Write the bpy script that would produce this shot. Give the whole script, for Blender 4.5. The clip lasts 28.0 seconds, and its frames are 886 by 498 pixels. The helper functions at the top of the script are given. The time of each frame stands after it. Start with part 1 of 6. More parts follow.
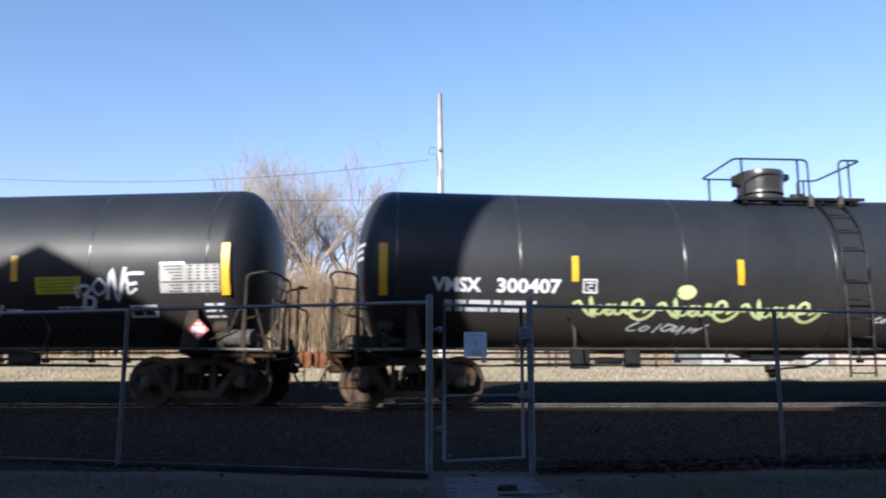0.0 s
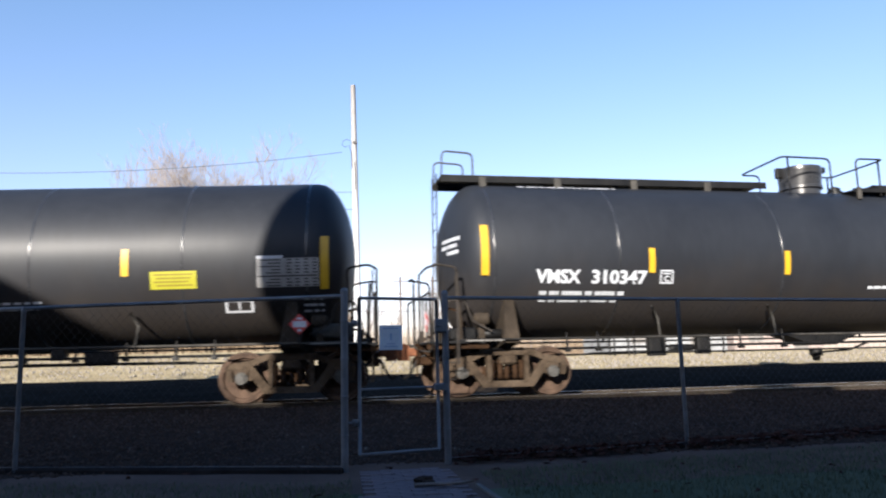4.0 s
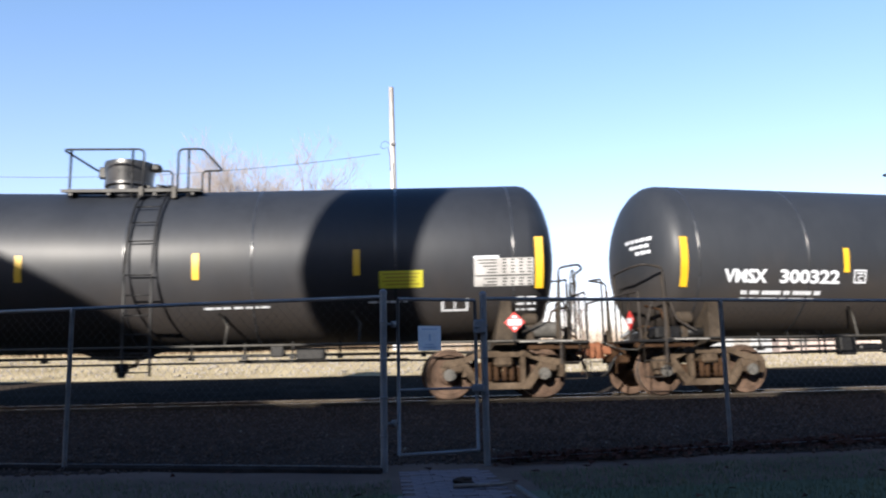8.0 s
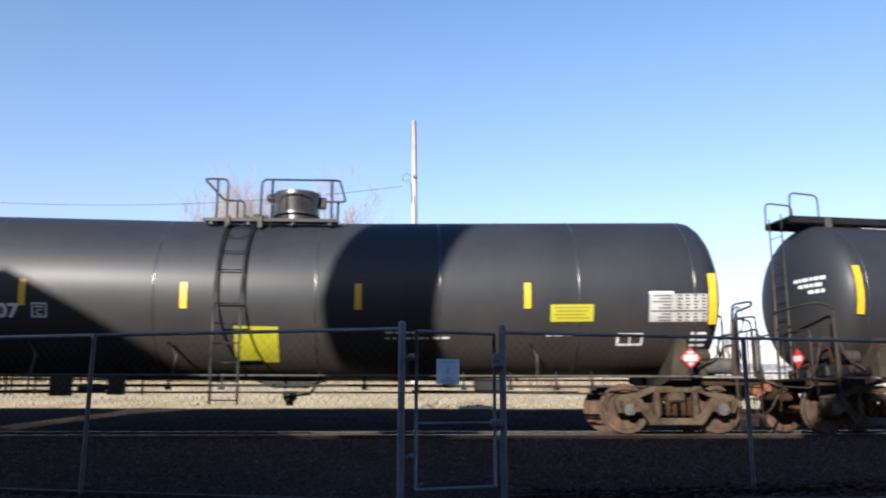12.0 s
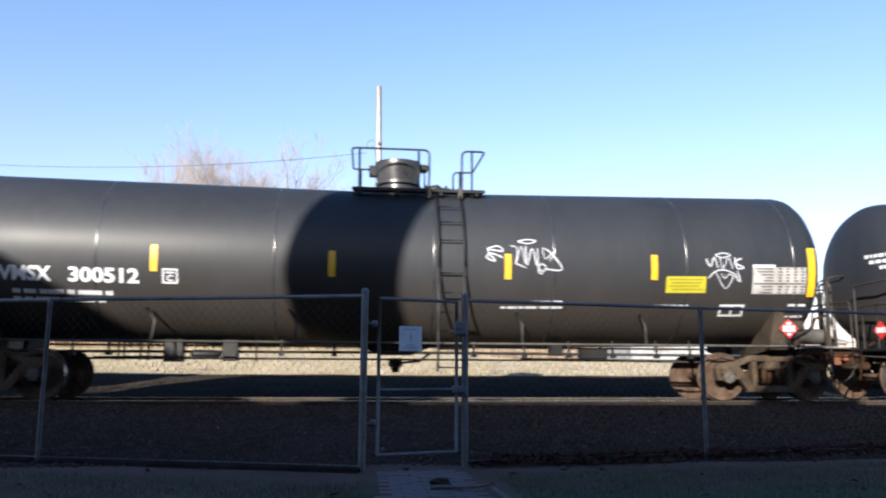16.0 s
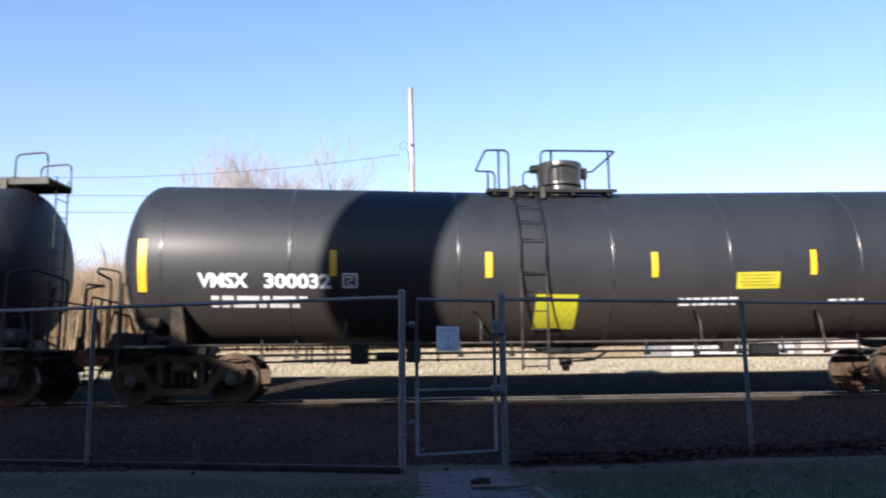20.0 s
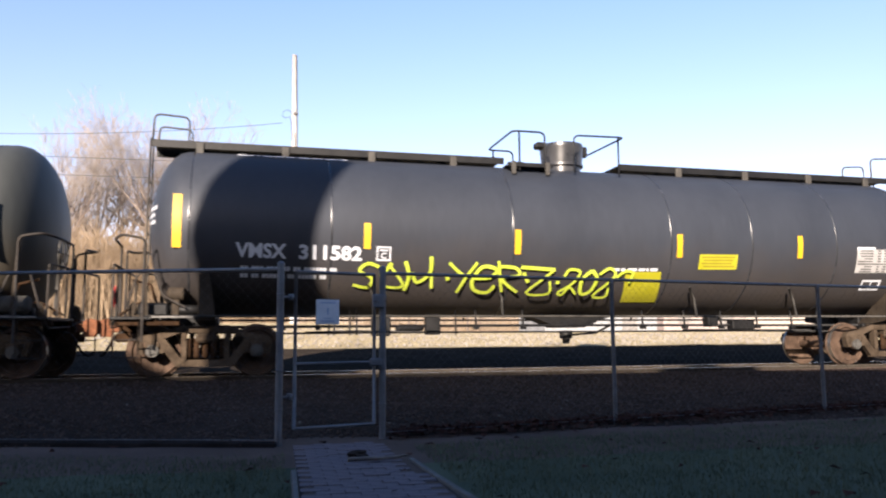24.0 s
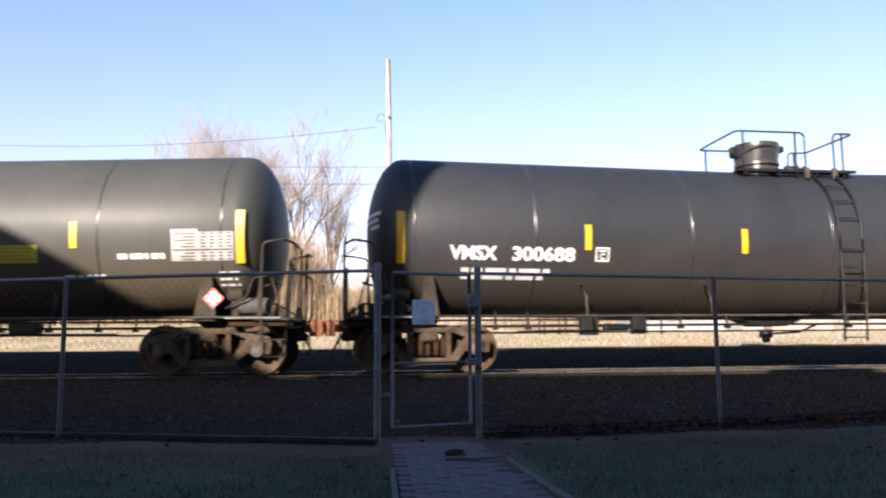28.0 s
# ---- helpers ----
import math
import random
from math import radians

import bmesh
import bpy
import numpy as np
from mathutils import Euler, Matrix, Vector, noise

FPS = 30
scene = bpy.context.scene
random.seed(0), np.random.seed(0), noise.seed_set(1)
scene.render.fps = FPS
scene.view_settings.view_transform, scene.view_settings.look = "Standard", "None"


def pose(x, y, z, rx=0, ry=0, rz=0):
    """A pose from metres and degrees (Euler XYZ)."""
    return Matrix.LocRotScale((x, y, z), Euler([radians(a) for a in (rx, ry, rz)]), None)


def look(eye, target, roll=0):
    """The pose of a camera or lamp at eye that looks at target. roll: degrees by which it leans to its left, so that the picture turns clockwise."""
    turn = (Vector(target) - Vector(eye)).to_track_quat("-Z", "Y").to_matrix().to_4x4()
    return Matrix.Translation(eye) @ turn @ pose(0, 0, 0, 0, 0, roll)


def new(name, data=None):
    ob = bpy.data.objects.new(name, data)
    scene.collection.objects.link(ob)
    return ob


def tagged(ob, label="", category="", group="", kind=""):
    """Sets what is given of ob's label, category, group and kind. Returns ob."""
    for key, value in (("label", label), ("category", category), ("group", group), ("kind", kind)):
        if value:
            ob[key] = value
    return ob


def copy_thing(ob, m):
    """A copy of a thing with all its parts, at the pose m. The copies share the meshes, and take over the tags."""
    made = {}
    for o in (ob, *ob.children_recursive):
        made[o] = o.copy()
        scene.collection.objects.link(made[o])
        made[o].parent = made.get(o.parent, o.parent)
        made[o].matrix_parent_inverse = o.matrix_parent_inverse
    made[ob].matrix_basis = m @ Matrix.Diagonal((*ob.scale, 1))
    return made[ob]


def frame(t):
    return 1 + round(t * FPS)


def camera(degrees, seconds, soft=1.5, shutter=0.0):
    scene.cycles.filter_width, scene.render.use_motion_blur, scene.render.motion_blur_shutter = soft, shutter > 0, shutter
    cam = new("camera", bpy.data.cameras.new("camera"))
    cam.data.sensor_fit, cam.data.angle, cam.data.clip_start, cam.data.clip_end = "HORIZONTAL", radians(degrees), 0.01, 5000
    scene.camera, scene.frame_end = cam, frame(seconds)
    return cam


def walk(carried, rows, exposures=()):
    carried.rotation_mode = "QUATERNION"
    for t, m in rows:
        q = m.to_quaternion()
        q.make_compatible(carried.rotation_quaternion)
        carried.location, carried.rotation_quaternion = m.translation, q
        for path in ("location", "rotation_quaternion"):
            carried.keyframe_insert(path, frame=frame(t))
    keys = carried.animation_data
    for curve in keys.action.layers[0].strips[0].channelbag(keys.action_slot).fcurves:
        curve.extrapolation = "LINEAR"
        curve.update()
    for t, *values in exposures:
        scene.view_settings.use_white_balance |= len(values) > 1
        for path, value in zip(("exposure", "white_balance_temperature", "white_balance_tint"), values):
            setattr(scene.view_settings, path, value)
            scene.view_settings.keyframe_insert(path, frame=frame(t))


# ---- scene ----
# The camera stands in a back yard and pans by hand; rail head is z = 0, x runs along the track.
EYE = (0.0, 0.0, 0.62)
TURNS = [
    (0, 99.20, 0.02, -1.29), (0.5, 99.19, -0.04, -1.17), (1, 98.99, 0.55, -1.01), (1.5, 99.21, -0.04, -1.17),
    (2, 98.83, 1.07, -1.29), (2.5, 99.37, 0.75, -0.39), (3, 98.84, 0.59, -0.34), (3.5, 99.97, 1.85, -3.38),
    (4, 98.59, 1.36, -7.51), (4.5, 98.49, 0.91, -7.00), (6.5, 98.44, 1.14, -5.30), (7, 98.28, 1.21, -5.32),
    (7.5, 98.51, 1.02, -5.08), (8, 98.72, 1.12, -4.65), (8.5, 98.78, 1.28, -4.52), (9, 98.85, 1.20, -4.52),
    (9.5, 98.56, 1.13, -4.33), (10, 98.45, 1.35, -4.29), (10.5, 98.38, 1.14, -4.24), (11, 98.55, 1.17, -4.29),
    (11.5, 101.74, -0.11, -3.38), (13.5, 98.08, 1.26, -3.97), (14, 98.96, 1.05, -6.11), (14.5, 99.47, 0.72, -6.68),
    (15, 99.10, -0.50, -6.79), (15.5, 98.81, 0.34, -7.08), (16, 98.78, -0.29, -6.11), (16.5, 98.79, 0.87, -5.81),
    (17, 98.57, 1.11, -4.54), (17.5, 98.73, 0.49, -4.46), (18, 98.97, 0.25, -3.41), (18.5, 99.23, 0.00, -4.44),
    (19, 99.56, 1.64, -4.65), (19.5, 99.10, 1.50, -4.70), (20, 98.78, 0.73, -3.30), (20.5, 96.85, 1.82, -3.39),
    (22.5, 96.25, 0.30, -0.99), (23, 96.42, 1.76, -14.13), (23.3, 97.97, 2.65, -19.25), (23.5, 97.52, 2.64, -18.33),
    (24, 96.75, 0.42, -12.20), (24.5, 96.73, 0.25, -5.84), (25, 96.95, 0.52, -5.55), (25.5, 96.64, 0.34, -6.64),
    (26, 97.09, -0.18, -6.52), (26.5, 97.04, 0.75, -6.45), (27, 96.58, -0.02, -5.74), (27.5, 96.78, 0.13, -5.59),
    (28, 96.80, 0.45, -5.12)]
EXPOSURES = [(0, 1.67, 5790, 12), (2, 1.92, 6090, 13), (3, 1.77, 5930, 12), (4, 1.80, 6040, 13), (8, 1.94, 6090, 13), (10, 1.82, 5990, 13),
             (11, 1.92, 6040, 13), (11.5, 1.67, 6040, 13), (13.5, 1.94, 6040, 13), (16, 1.93, 6090, 13), (17, 1.81, 5890, 12), (18, 1.89, 6030, 13),
             (19, 1.87, 5990, 13), (20, 1.96, 6090, 14), (22.5, 2.01, 6630, 19), (24, 2.07, 6630, 19), (25, 2.21, 6680, 21), (27, 2.07, 6630, 19),
             (28, 2.07, 6630, 19)]
cam = camera(60.0, 28.0, soft=2.1, shutter=0.14)
walk(cam, [(t, pose(*EYE, rx, ry, rz)) for t, rx, ry, rz in TURNS], EXPOSURES)

# ---- world and sun ----
SUN_AZ, SUN_EL = radians(26.0), radians(21.8)
TO_SUN = Vector((-math.sin(SUN_AZ) * math.cos(SUN_EL), -math.cos(SUN_AZ) * math.cos(SUN_EL), math.sin(SUN_EL)))
world = bpy.data.worlds.new("sky")
scene.world = world
world.use_nodes = True
wn = world.node_tree.nodes
sky = wn.new("ShaderNodeTexSky")
sky.sky_type, sky.sun_disc = "NISHITA", False
sky.sun_elevation, sky.sun_rotation = SUN_EL, math.atan2(TO_SUN.x, TO_SUN.y)
sky.air_density, sky.dust_density, sky.ozone_density = 1.0, 1.0, 1.3
wn["Background"].inputs["Strength"].default_value = 0.081
# ground haze: the sky whitens towards the horizon and deepens overhead
way, parts, haze, veil = [wn.new("ShaderNode" + k) for k in ("TexCoord", "SeparateXYZ", "ValToRGB", "Mix")]
veil.data_type, veil.blend_type = "RGBA", "MULTIPLY"
veil.inputs["Factor"].default_value = 1.0
band = haze.color_ramp.elements
band.new(0.42)
for k, (at, tint) in enumerate(((0.05, (0.97, 0.79, 0.845)), (0.42, (0.755, 0.80, 0.84)), (1.0, (0.22, 0.60, 0.95)))):
    band[k].position, band[k].color = at, (*tint, 1)
for a, b in ((way.outputs["Generated"], parts.inputs[0]), (parts.outputs["Z"], haze.inputs["Fac"]),
             (sky.outputs[0], veil.inputs["A"]), (haze.outputs["Color"], veil.inputs["B"]), (veil.outputs["Result"], wn["Background"].inputs["Color"])):
    world.node_tree.links.new(a, b)
sun_data = bpy.data.lights.new("sun", "SUN")
sun_data.energy, sun_data.angle, sun_data.color = 5.0, radians(0.5), (1.0, 0.905, 0.745)
sun = new("sun", sun_data)
sun.matrix_basis = look((0, 0, 40), Vector((0, 0, 40)) - TO_SUN)

# ---- materials ----


def material(name, dark, light, scale=3.0, fine=40.0, rough=0.7, metal=0.0, bump=0.15, spread=0.5, coat=0.0, stretch=(1, 1, 1), spec=0.5):
    """A painted, earthen or metal surface: two colours mixed at two scales, uneven gloss and fine relief."""
    m = bpy.data.materials.new(name)
    m.use_nodes = True
    nt = m.node_tree
    n, link = nt.nodes, nt.links.new
    bsdf = n["Principled BSDF"]
    co = n.new("ShaderNodeTexCoord")
    mp = n.new("ShaderNodeMapping")
    mp.inputs["Scale"].default_value = stretch
    link(co.outputs["Object"], mp.inputs["Vector"])
    big, small = n.new("ShaderNodeTexNoise"), n.new("ShaderNodeTexNoise")
    for t, s, d in ((big, scale, 6.0), (small, fine, 4.0)):
        t.inputs["Scale"].default_value, t.inputs["Detail"].default_value = s, d
        link(mp.outputs[0], t.inputs["Vector"])
    mix = n.new("ShaderNodeMath")
    mix.operation = "MULTIPLY_ADD"
    link(small.outputs["Fac"], mix.inputs[0])
    mix.inputs[1].default_value = 0.5
    link(big.outputs["Fac"], mix.inputs[2])
    ramp = n.new("ShaderNodeMapRange")
    ramp.inputs["From Min"].default_value, ramp.inputs["From Max"].default_value = 0.75 - spread * 0.5, 0.75 + spread * 0.5
    link(mix.outputs[0], ramp.inputs["Value"])
    col = n.new("ShaderNodeMix")
    col.data_type = "RGBA"
    col.inputs["A"].default_value, col.inputs["B"].default_value = (*dark, 1), (*light, 1)
    link(ramp.outputs[0], col.inputs["Factor"])
    link(col.outputs["Result"], bsdf.inputs["Base Color"])
    rr = n.new("ShaderNodeMapRange")
    rr.inputs["To Min"].default_value, rr.inputs["To Max"].default_value = max(rough - 0.12, 0.03), min(rough + 0.12, 1.0)
    link(big.outputs["Fac"], rr.inputs["Value"])
    link(rr.outputs[0], bsdf.inputs["Roughness"])
    bsdf.inputs["Specular IOR Level"].default_value = spec
    bsdf.inputs["Metallic"].default_value, bsdf.inputs["Coat Weight"].default_value = metal, coat
    if bump:
        b = n.new("ShaderNodeBump")
        b.inputs["Strength"].default_value, b.inputs["Distance"].default_value = bump, 0.02
        link(small.outputs["Fac"], b.inputs["Height"])
        link(b.outputs[0], bsdf.inputs["Normal"])
    return m


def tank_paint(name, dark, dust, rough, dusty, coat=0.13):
    """Black tank enamel with road dust in vertical streaks and cloudy patches, turning browner towards the bottom."""
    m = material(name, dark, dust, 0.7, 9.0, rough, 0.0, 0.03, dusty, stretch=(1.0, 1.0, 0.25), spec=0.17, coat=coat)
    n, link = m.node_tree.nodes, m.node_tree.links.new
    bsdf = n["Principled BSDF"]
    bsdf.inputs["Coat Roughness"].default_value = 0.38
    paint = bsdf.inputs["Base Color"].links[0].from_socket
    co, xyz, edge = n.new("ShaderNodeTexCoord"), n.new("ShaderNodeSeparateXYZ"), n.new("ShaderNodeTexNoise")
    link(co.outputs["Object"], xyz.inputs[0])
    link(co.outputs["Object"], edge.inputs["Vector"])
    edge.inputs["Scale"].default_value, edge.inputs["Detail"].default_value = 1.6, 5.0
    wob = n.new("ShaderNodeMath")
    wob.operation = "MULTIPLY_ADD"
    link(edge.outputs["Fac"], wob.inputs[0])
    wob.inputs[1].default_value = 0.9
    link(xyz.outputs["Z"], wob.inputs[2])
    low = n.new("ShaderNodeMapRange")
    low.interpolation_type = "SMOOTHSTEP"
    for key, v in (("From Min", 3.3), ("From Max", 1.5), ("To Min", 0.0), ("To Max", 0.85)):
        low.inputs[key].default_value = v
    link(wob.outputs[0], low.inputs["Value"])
    brown_low = n.new("ShaderNodeMix")
    brown_low.data_type = "RGBA"
    brown_low.inputs["B"].default_value = (dust[0] * 1.75, dust[1] * 1.22, dust[2] * 0.78, 1)
    link(low.outputs[0], brown_low.inputs["Factor"])
    link(paint, brown_low.inputs["A"])
    link(brown_low.outputs["Result"], bsdf.inputs["Base Color"])
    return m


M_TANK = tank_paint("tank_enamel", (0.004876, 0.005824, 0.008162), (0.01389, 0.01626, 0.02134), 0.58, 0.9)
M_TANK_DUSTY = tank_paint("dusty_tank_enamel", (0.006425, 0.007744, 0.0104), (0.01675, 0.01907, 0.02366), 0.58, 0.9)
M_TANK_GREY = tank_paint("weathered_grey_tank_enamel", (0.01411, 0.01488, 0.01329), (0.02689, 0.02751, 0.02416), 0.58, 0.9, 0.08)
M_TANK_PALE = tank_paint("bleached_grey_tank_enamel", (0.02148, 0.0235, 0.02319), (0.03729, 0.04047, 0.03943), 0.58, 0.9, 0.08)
# black enamel again, its colour lightened to stand for brighter exposure late on
M_TANK_LIFTED = tank_paint("exposure_lifted_tank_enamel", (0.01078, 0.01286, 0.01744), (0.02191, 0.02566, 0.03377), 0.58, 0.9)
M_SEAM = material("glossy_weld_seam", (0.010, 0.011, 0.013), (0.024, 0.025, 0.028), 3, 30, 0.25, 0.0, 0.02)
M_DRUM = material("glossy_housing_enamel", (0.01024, 0.01088, 0.01216), (0.0256, 0.0256, 0.02688), 3, 30, 0.3, 0.0, 0.02, spec=0.5)
M_BLACK = material("black_fittings_paint", (0.002765, 0.002931, 0.003318), (0.008064, 0.007814, 0.007744), 3, 40, 0.5, spec=0.2)
M_GREY_PIPE = material("dusty_pipe_paint", (0.01664, 0.01568, 0.0144), (0.048, 0.0448, 0.03968), 4, 40, 0.6, spec=0.2)
M_GRAB = material("grimy_brown_rail_paint", (0.0064, 0.00544, 0.0048), (0.02688, 0.02176, 0.01792), 4, 40, 0.65, spec=0.2)
M_TRUCK = material("rusty_cast_steel", (0.0095, 0.0070, 0.0052), (0.080, 0.060, 0.043), 3.5, 30, 0.85, 0.0, 0.4, 0.7, spec=0.0)
M_SADDLE = material("dusty_saddle_paint", (0.01024, 0.008, 0.00608), (0.03968, 0.03072, 0.0224), 3, 30, 0.8, 0.0, 0.2, spec=0.1)
M_RUST = material("dark_rust", (0.01266, 0.007382, 0.004638), (0.03586, 0.02109, 0.01266), 4, 40, 0.85, 0.0, 0.35, spec=0.0)
M_COUPLER = material("bright_orange_rust", (0.06, 0.024, 0.013), (0.16, 0.07, 0.04), 5, 40, 0.85, 0.0, 0.35, spec=0.0)
M_WHEEL = material("rusty_wheel_steel", (0.019, 0.0122, 0.0088), (0.076, 0.050, 0.036), 4, 40, 0.75, 0.0, 0.3, spec=0.08)
M_TREAD = material("polished_tread_steel", (0.21, 0.198, 0.186), (0.33, 0.318, 0.3), 5, 60, 0.3, 0.9)
M_CAP = material("pale_bearing_cap_paint", (0.02943, 0.0283, 0.02604), (0.06797, 0.0656, 0.06115), 6, 50, 0.6, spec=0.08)
M_YELLOW = material("yellow_reflective_sheet", (0.3456, 0.1984, 0.002048), (0.4096, 0.2496, 0.00512), 3, 30, 0.5, 0, 0.02)
M_LEMON = material("lemon_yellow_vinyl", (0.2176, 0.2048, 0.00576), (0.256, 0.2432, 0.01408), 3, 30, 0.5, 0, 0.02)
M_PRINT = material("olive_label_print", (0.1024, 0.0768, 0.00384), (0.1664, 0.128, 0.00768), 3, 30, 0.6, 0, 0.0)
M_WHITE = material("white_stencil_paint", (0.3047, 0.3174, 0.3379), (0.4178, 0.4352, 0.4675), 3, 40, 0.6, 0, 0.02)
M_ORANGE = material("orange_stencil_paint", (0.30, 0.15, 0.012), (0.40, 0.215, 0.022), 3, 40, 0.6, 0, 0.02)
M_RED = material("red_placard_paint", (0.2816, 0.01024, 0.01024), (0.3584, 0.0256, 0.02048), 3, 40, 0.5, 0, 0.02)
M_SHEET = material("yellowed_table_sheet", (0.1659, 0.16, 0.1549), (0.258, 0.256, 0.2534), 3, 40, 0.6, 0, 0.02)
M_INK = material("black_ink", (0.0128, 0.0128, 0.0128), (0.032, 0.032, 0.032), 3, 40, 0.6, 0, 0.0)
M_SPRAY_WHITE = material("white_spray_paint", (0.2458, 0.256, 0.2816), (0.3932, 0.4096, 0.4506), 5, 30, 0.7, 0, 0.0)
M_SPRAY_GREEN = material("pale_green_spray_paint", (0.256, 0.3008, 0.1408), (0.3328, 0.384, 0.192), 5, 30, 0.7, 0, 0.0)
M_SPRAY_LIME = material("lime_spray_paint", (0.256, 0.3174, 0.01536), (0.3482, 0.4096, 0.04096), 5, 30, 0.7, 0, 0.0)
M_RAIL = material("rail_web_steel", (0.02927, 0.02288, 0.0173), (0.05072, 0.04366, 0.03592), 2, 50, 0.8, 0.1, spec=0.08)
M_RAILHEAD = material("worn_rail_head", (0.38, 0.37, 0.36), (0.6, 0.58, 0.56), 3, 60, 0.28, 0.95, 0.02)
M_TIE = material("old_tie_wood", (0.02765, 0.02212, 0.01751), (0.07834, 0.06451, 0.05069), 4, 40, 0.95, 0, 0.5, stretch=(4, 1, 1), spec=0.0)
M_TIMBER = material("dark_landscape_timber", (0.0121, 0.01045, 0.01045), (0.03025, 0.0264, 0.02585), 4, 40, 0.95, 0, 0.4, spec=0.0)
M_BALLAST = material("grey_ballast", (0.085, 0.068, 0.043), (0.21, 0.172, 0.113), 3, 22, 0.95, 0, 1.0, 0.8, spec=0.0)
# roadbed past the ballast: the train's shade is put into its colour
M_SHADE_STRIP = material("shade_darkened_roadbed", (0.01382, 0.01149, 0.009742), (0.0432, 0.03515, 0.02863), 1.2, 18, 0.95, 0, 0.8, 0.9, spec=0.0)
M_CINDER = material("dark_cinder_gravel", (0.02009, 0.01458, 0.01246), (0.05462, 0.03987, 0.03283), 1.5, 18, 0.95, 0, 1.0, 0.9, spec=0.0)
M_LAWN = material("worn_lawn_soil", (0.04957, 0.05862, 0.03922), (0.1068, 0.1118, 0.07709), 0.8, 25, 1.0, 0, 0.8, 0.7, spec=0.0)
M_TAN = material("dry_grass_and_gravel", (0.1242, 0.0992, 0.05668), (0.329, 0.2816, 0.1866), 0.7, 9, 1.0, 0, 0.9, 0.8, spec=0.0)
M_GALV = material("galvanized_steel", (0.0697, 0.07544, 0.0861), (0.1394, 0.1476, 0.164), 6, 60, 0.55, 0.2, 0.05)
M_MESH = material("dull_weathered_wire", (0.02, 0.021, 0.023), (0.055, 0.057, 0.062), 6, 60, 0.7, 0.2, 0.0)
M_SIGN = material("faded_white_sign_enamel", (0.4, 0.44, 0.5), (0.52, 0.57, 0.63), 6, 40, 0.5, 0, 0.02)
M_SIGN_BLUE = material("faded_blue_print", (0.20, 0.28, 0.42), (0.3, 0.38, 0.52), 6, 40, 0.5, 0, 0.0)
M_BRICK = material("reddish_paving_brick", (0.09775, 0.0805, 0.08625), (0.184, 0.1495, 0.1552), 4, 40, 0.9, 0, 0.4, spec=0.0)
M_EDGING = material("pale_concrete_edging", (0.08736, 0.084, 0.08064), (0.1747, 0.168, 0.1579), 3, 40, 0.9, 0, 0.4, spec=0.0)
M_POLE = material("sun_bleached_pole_wood", (0.2682, 0.2673, 0.2737), (0.3666, 0.3686, 0.3832), 2, 30, 0.9, 0, 0.4, stretch=(6, 6, 1))
M_WIRE = material("black_cable", (0.0144, 0.0144, 0.01584), (0.036, 0.036, 0.0396), 3, 40, 0.6, 0, 0.0)
M_BARK = material("grey_brown_bark", (0.0768, 0.05888, 0.04864), (0.1843, 0.1485, 0.128), 3, 30, 0.95, 0, 0.5)
M_TWIG = material("pale_twig_bark", (0.1676, 0.144, 0.1244), (0.2732, 0.24, 0.2143), 3, 30, 0.95, 0, 0.2)
M_BRUSH = material("dry_tan_brush", (0.135, 0.098, 0.066), (0.27, 0.208, 0.142), 0.6, 12, 1.0, 0, 0.2, 0.6, spec=0.0)
M_LEAF = material("dead_red_leaves", (0.02625, 0.014, 0.01313), (0.075, 0.03675, 0.02812), 3, 30, 0.9, 0, 0.2, spec=0.0)
M_SIDING = material("brown_house_siding", (0.13, 0.1, 0.085), (0.22, 0.17, 0.145), 2, 30, 0.8, 0, 0.1)
M_SHINGLE = material("grey_roof_shingle", (0.09, 0.085, 0.08), (0.2, 0.19, 0.18), 2, 20, 0.95, 0, 0.5)
M_SHED = material("white_shed_cladding", (0.1472, 0.1536, 0.16), (0.2112, 0.2176, 0.224), 1, 20, 0.7, 0, 0.1)
M_REDSHED = material("faded_red_cladding", (0.192, 0.1536, 0.1408), (0.2688, 0.224, 0.2048), 1, 20, 0.8, 0, 0.1)

# ---- mesh helpers ----


def part(name, bm, mat, parent=None, label="", smooth=False):
    """Links a bmesh as one mesh object under a thing or part."""
    me = bpy.data.meshes.new(name)
    if smooth:
        for f in bm.faces:
            f.smooth = True
    bm.normal_update()
    bm.to_mesh(me)
    bm.free()
    for m in (mat if isinstance(mat, (list, tuple)) else [mat]):
        me.materials.append(m)
    ob = new(name, me)
    if parent is not None:
        ob.parent = parent
    if label:
        ob["label"] = label
    return ob


def empty(name, m=None):
    ob = new(name)
    ob.empty_display_size = 0.3
    if m is not None:
        ob.matrix_basis = m
    return ob


def box(bm, x0, x1, y0, y1, z0, z1, bevel=0.0, mat=0):
    r = bmesh.ops.create_cube(bm, size=1.0, matrix=Matrix.Translation(((x0 + x1) / 2, (y0 + y1) / 2, (z0 + z1) / 2)) @ Matrix.Diagonal((abs(x1 - x0), abs(y1 - y0), abs(z1 - z0), 1)))
    faces = {f for v in r["verts"] for f in v.link_faces}
    for f in faces:
        f.material_index = mat
    if bevel:
        bmesh.ops.bevel(bm, geom=list({e for v in r["verts"] for e in v.link_edges}), offset=bevel, segments=1, affect="EDGES")
    return bm


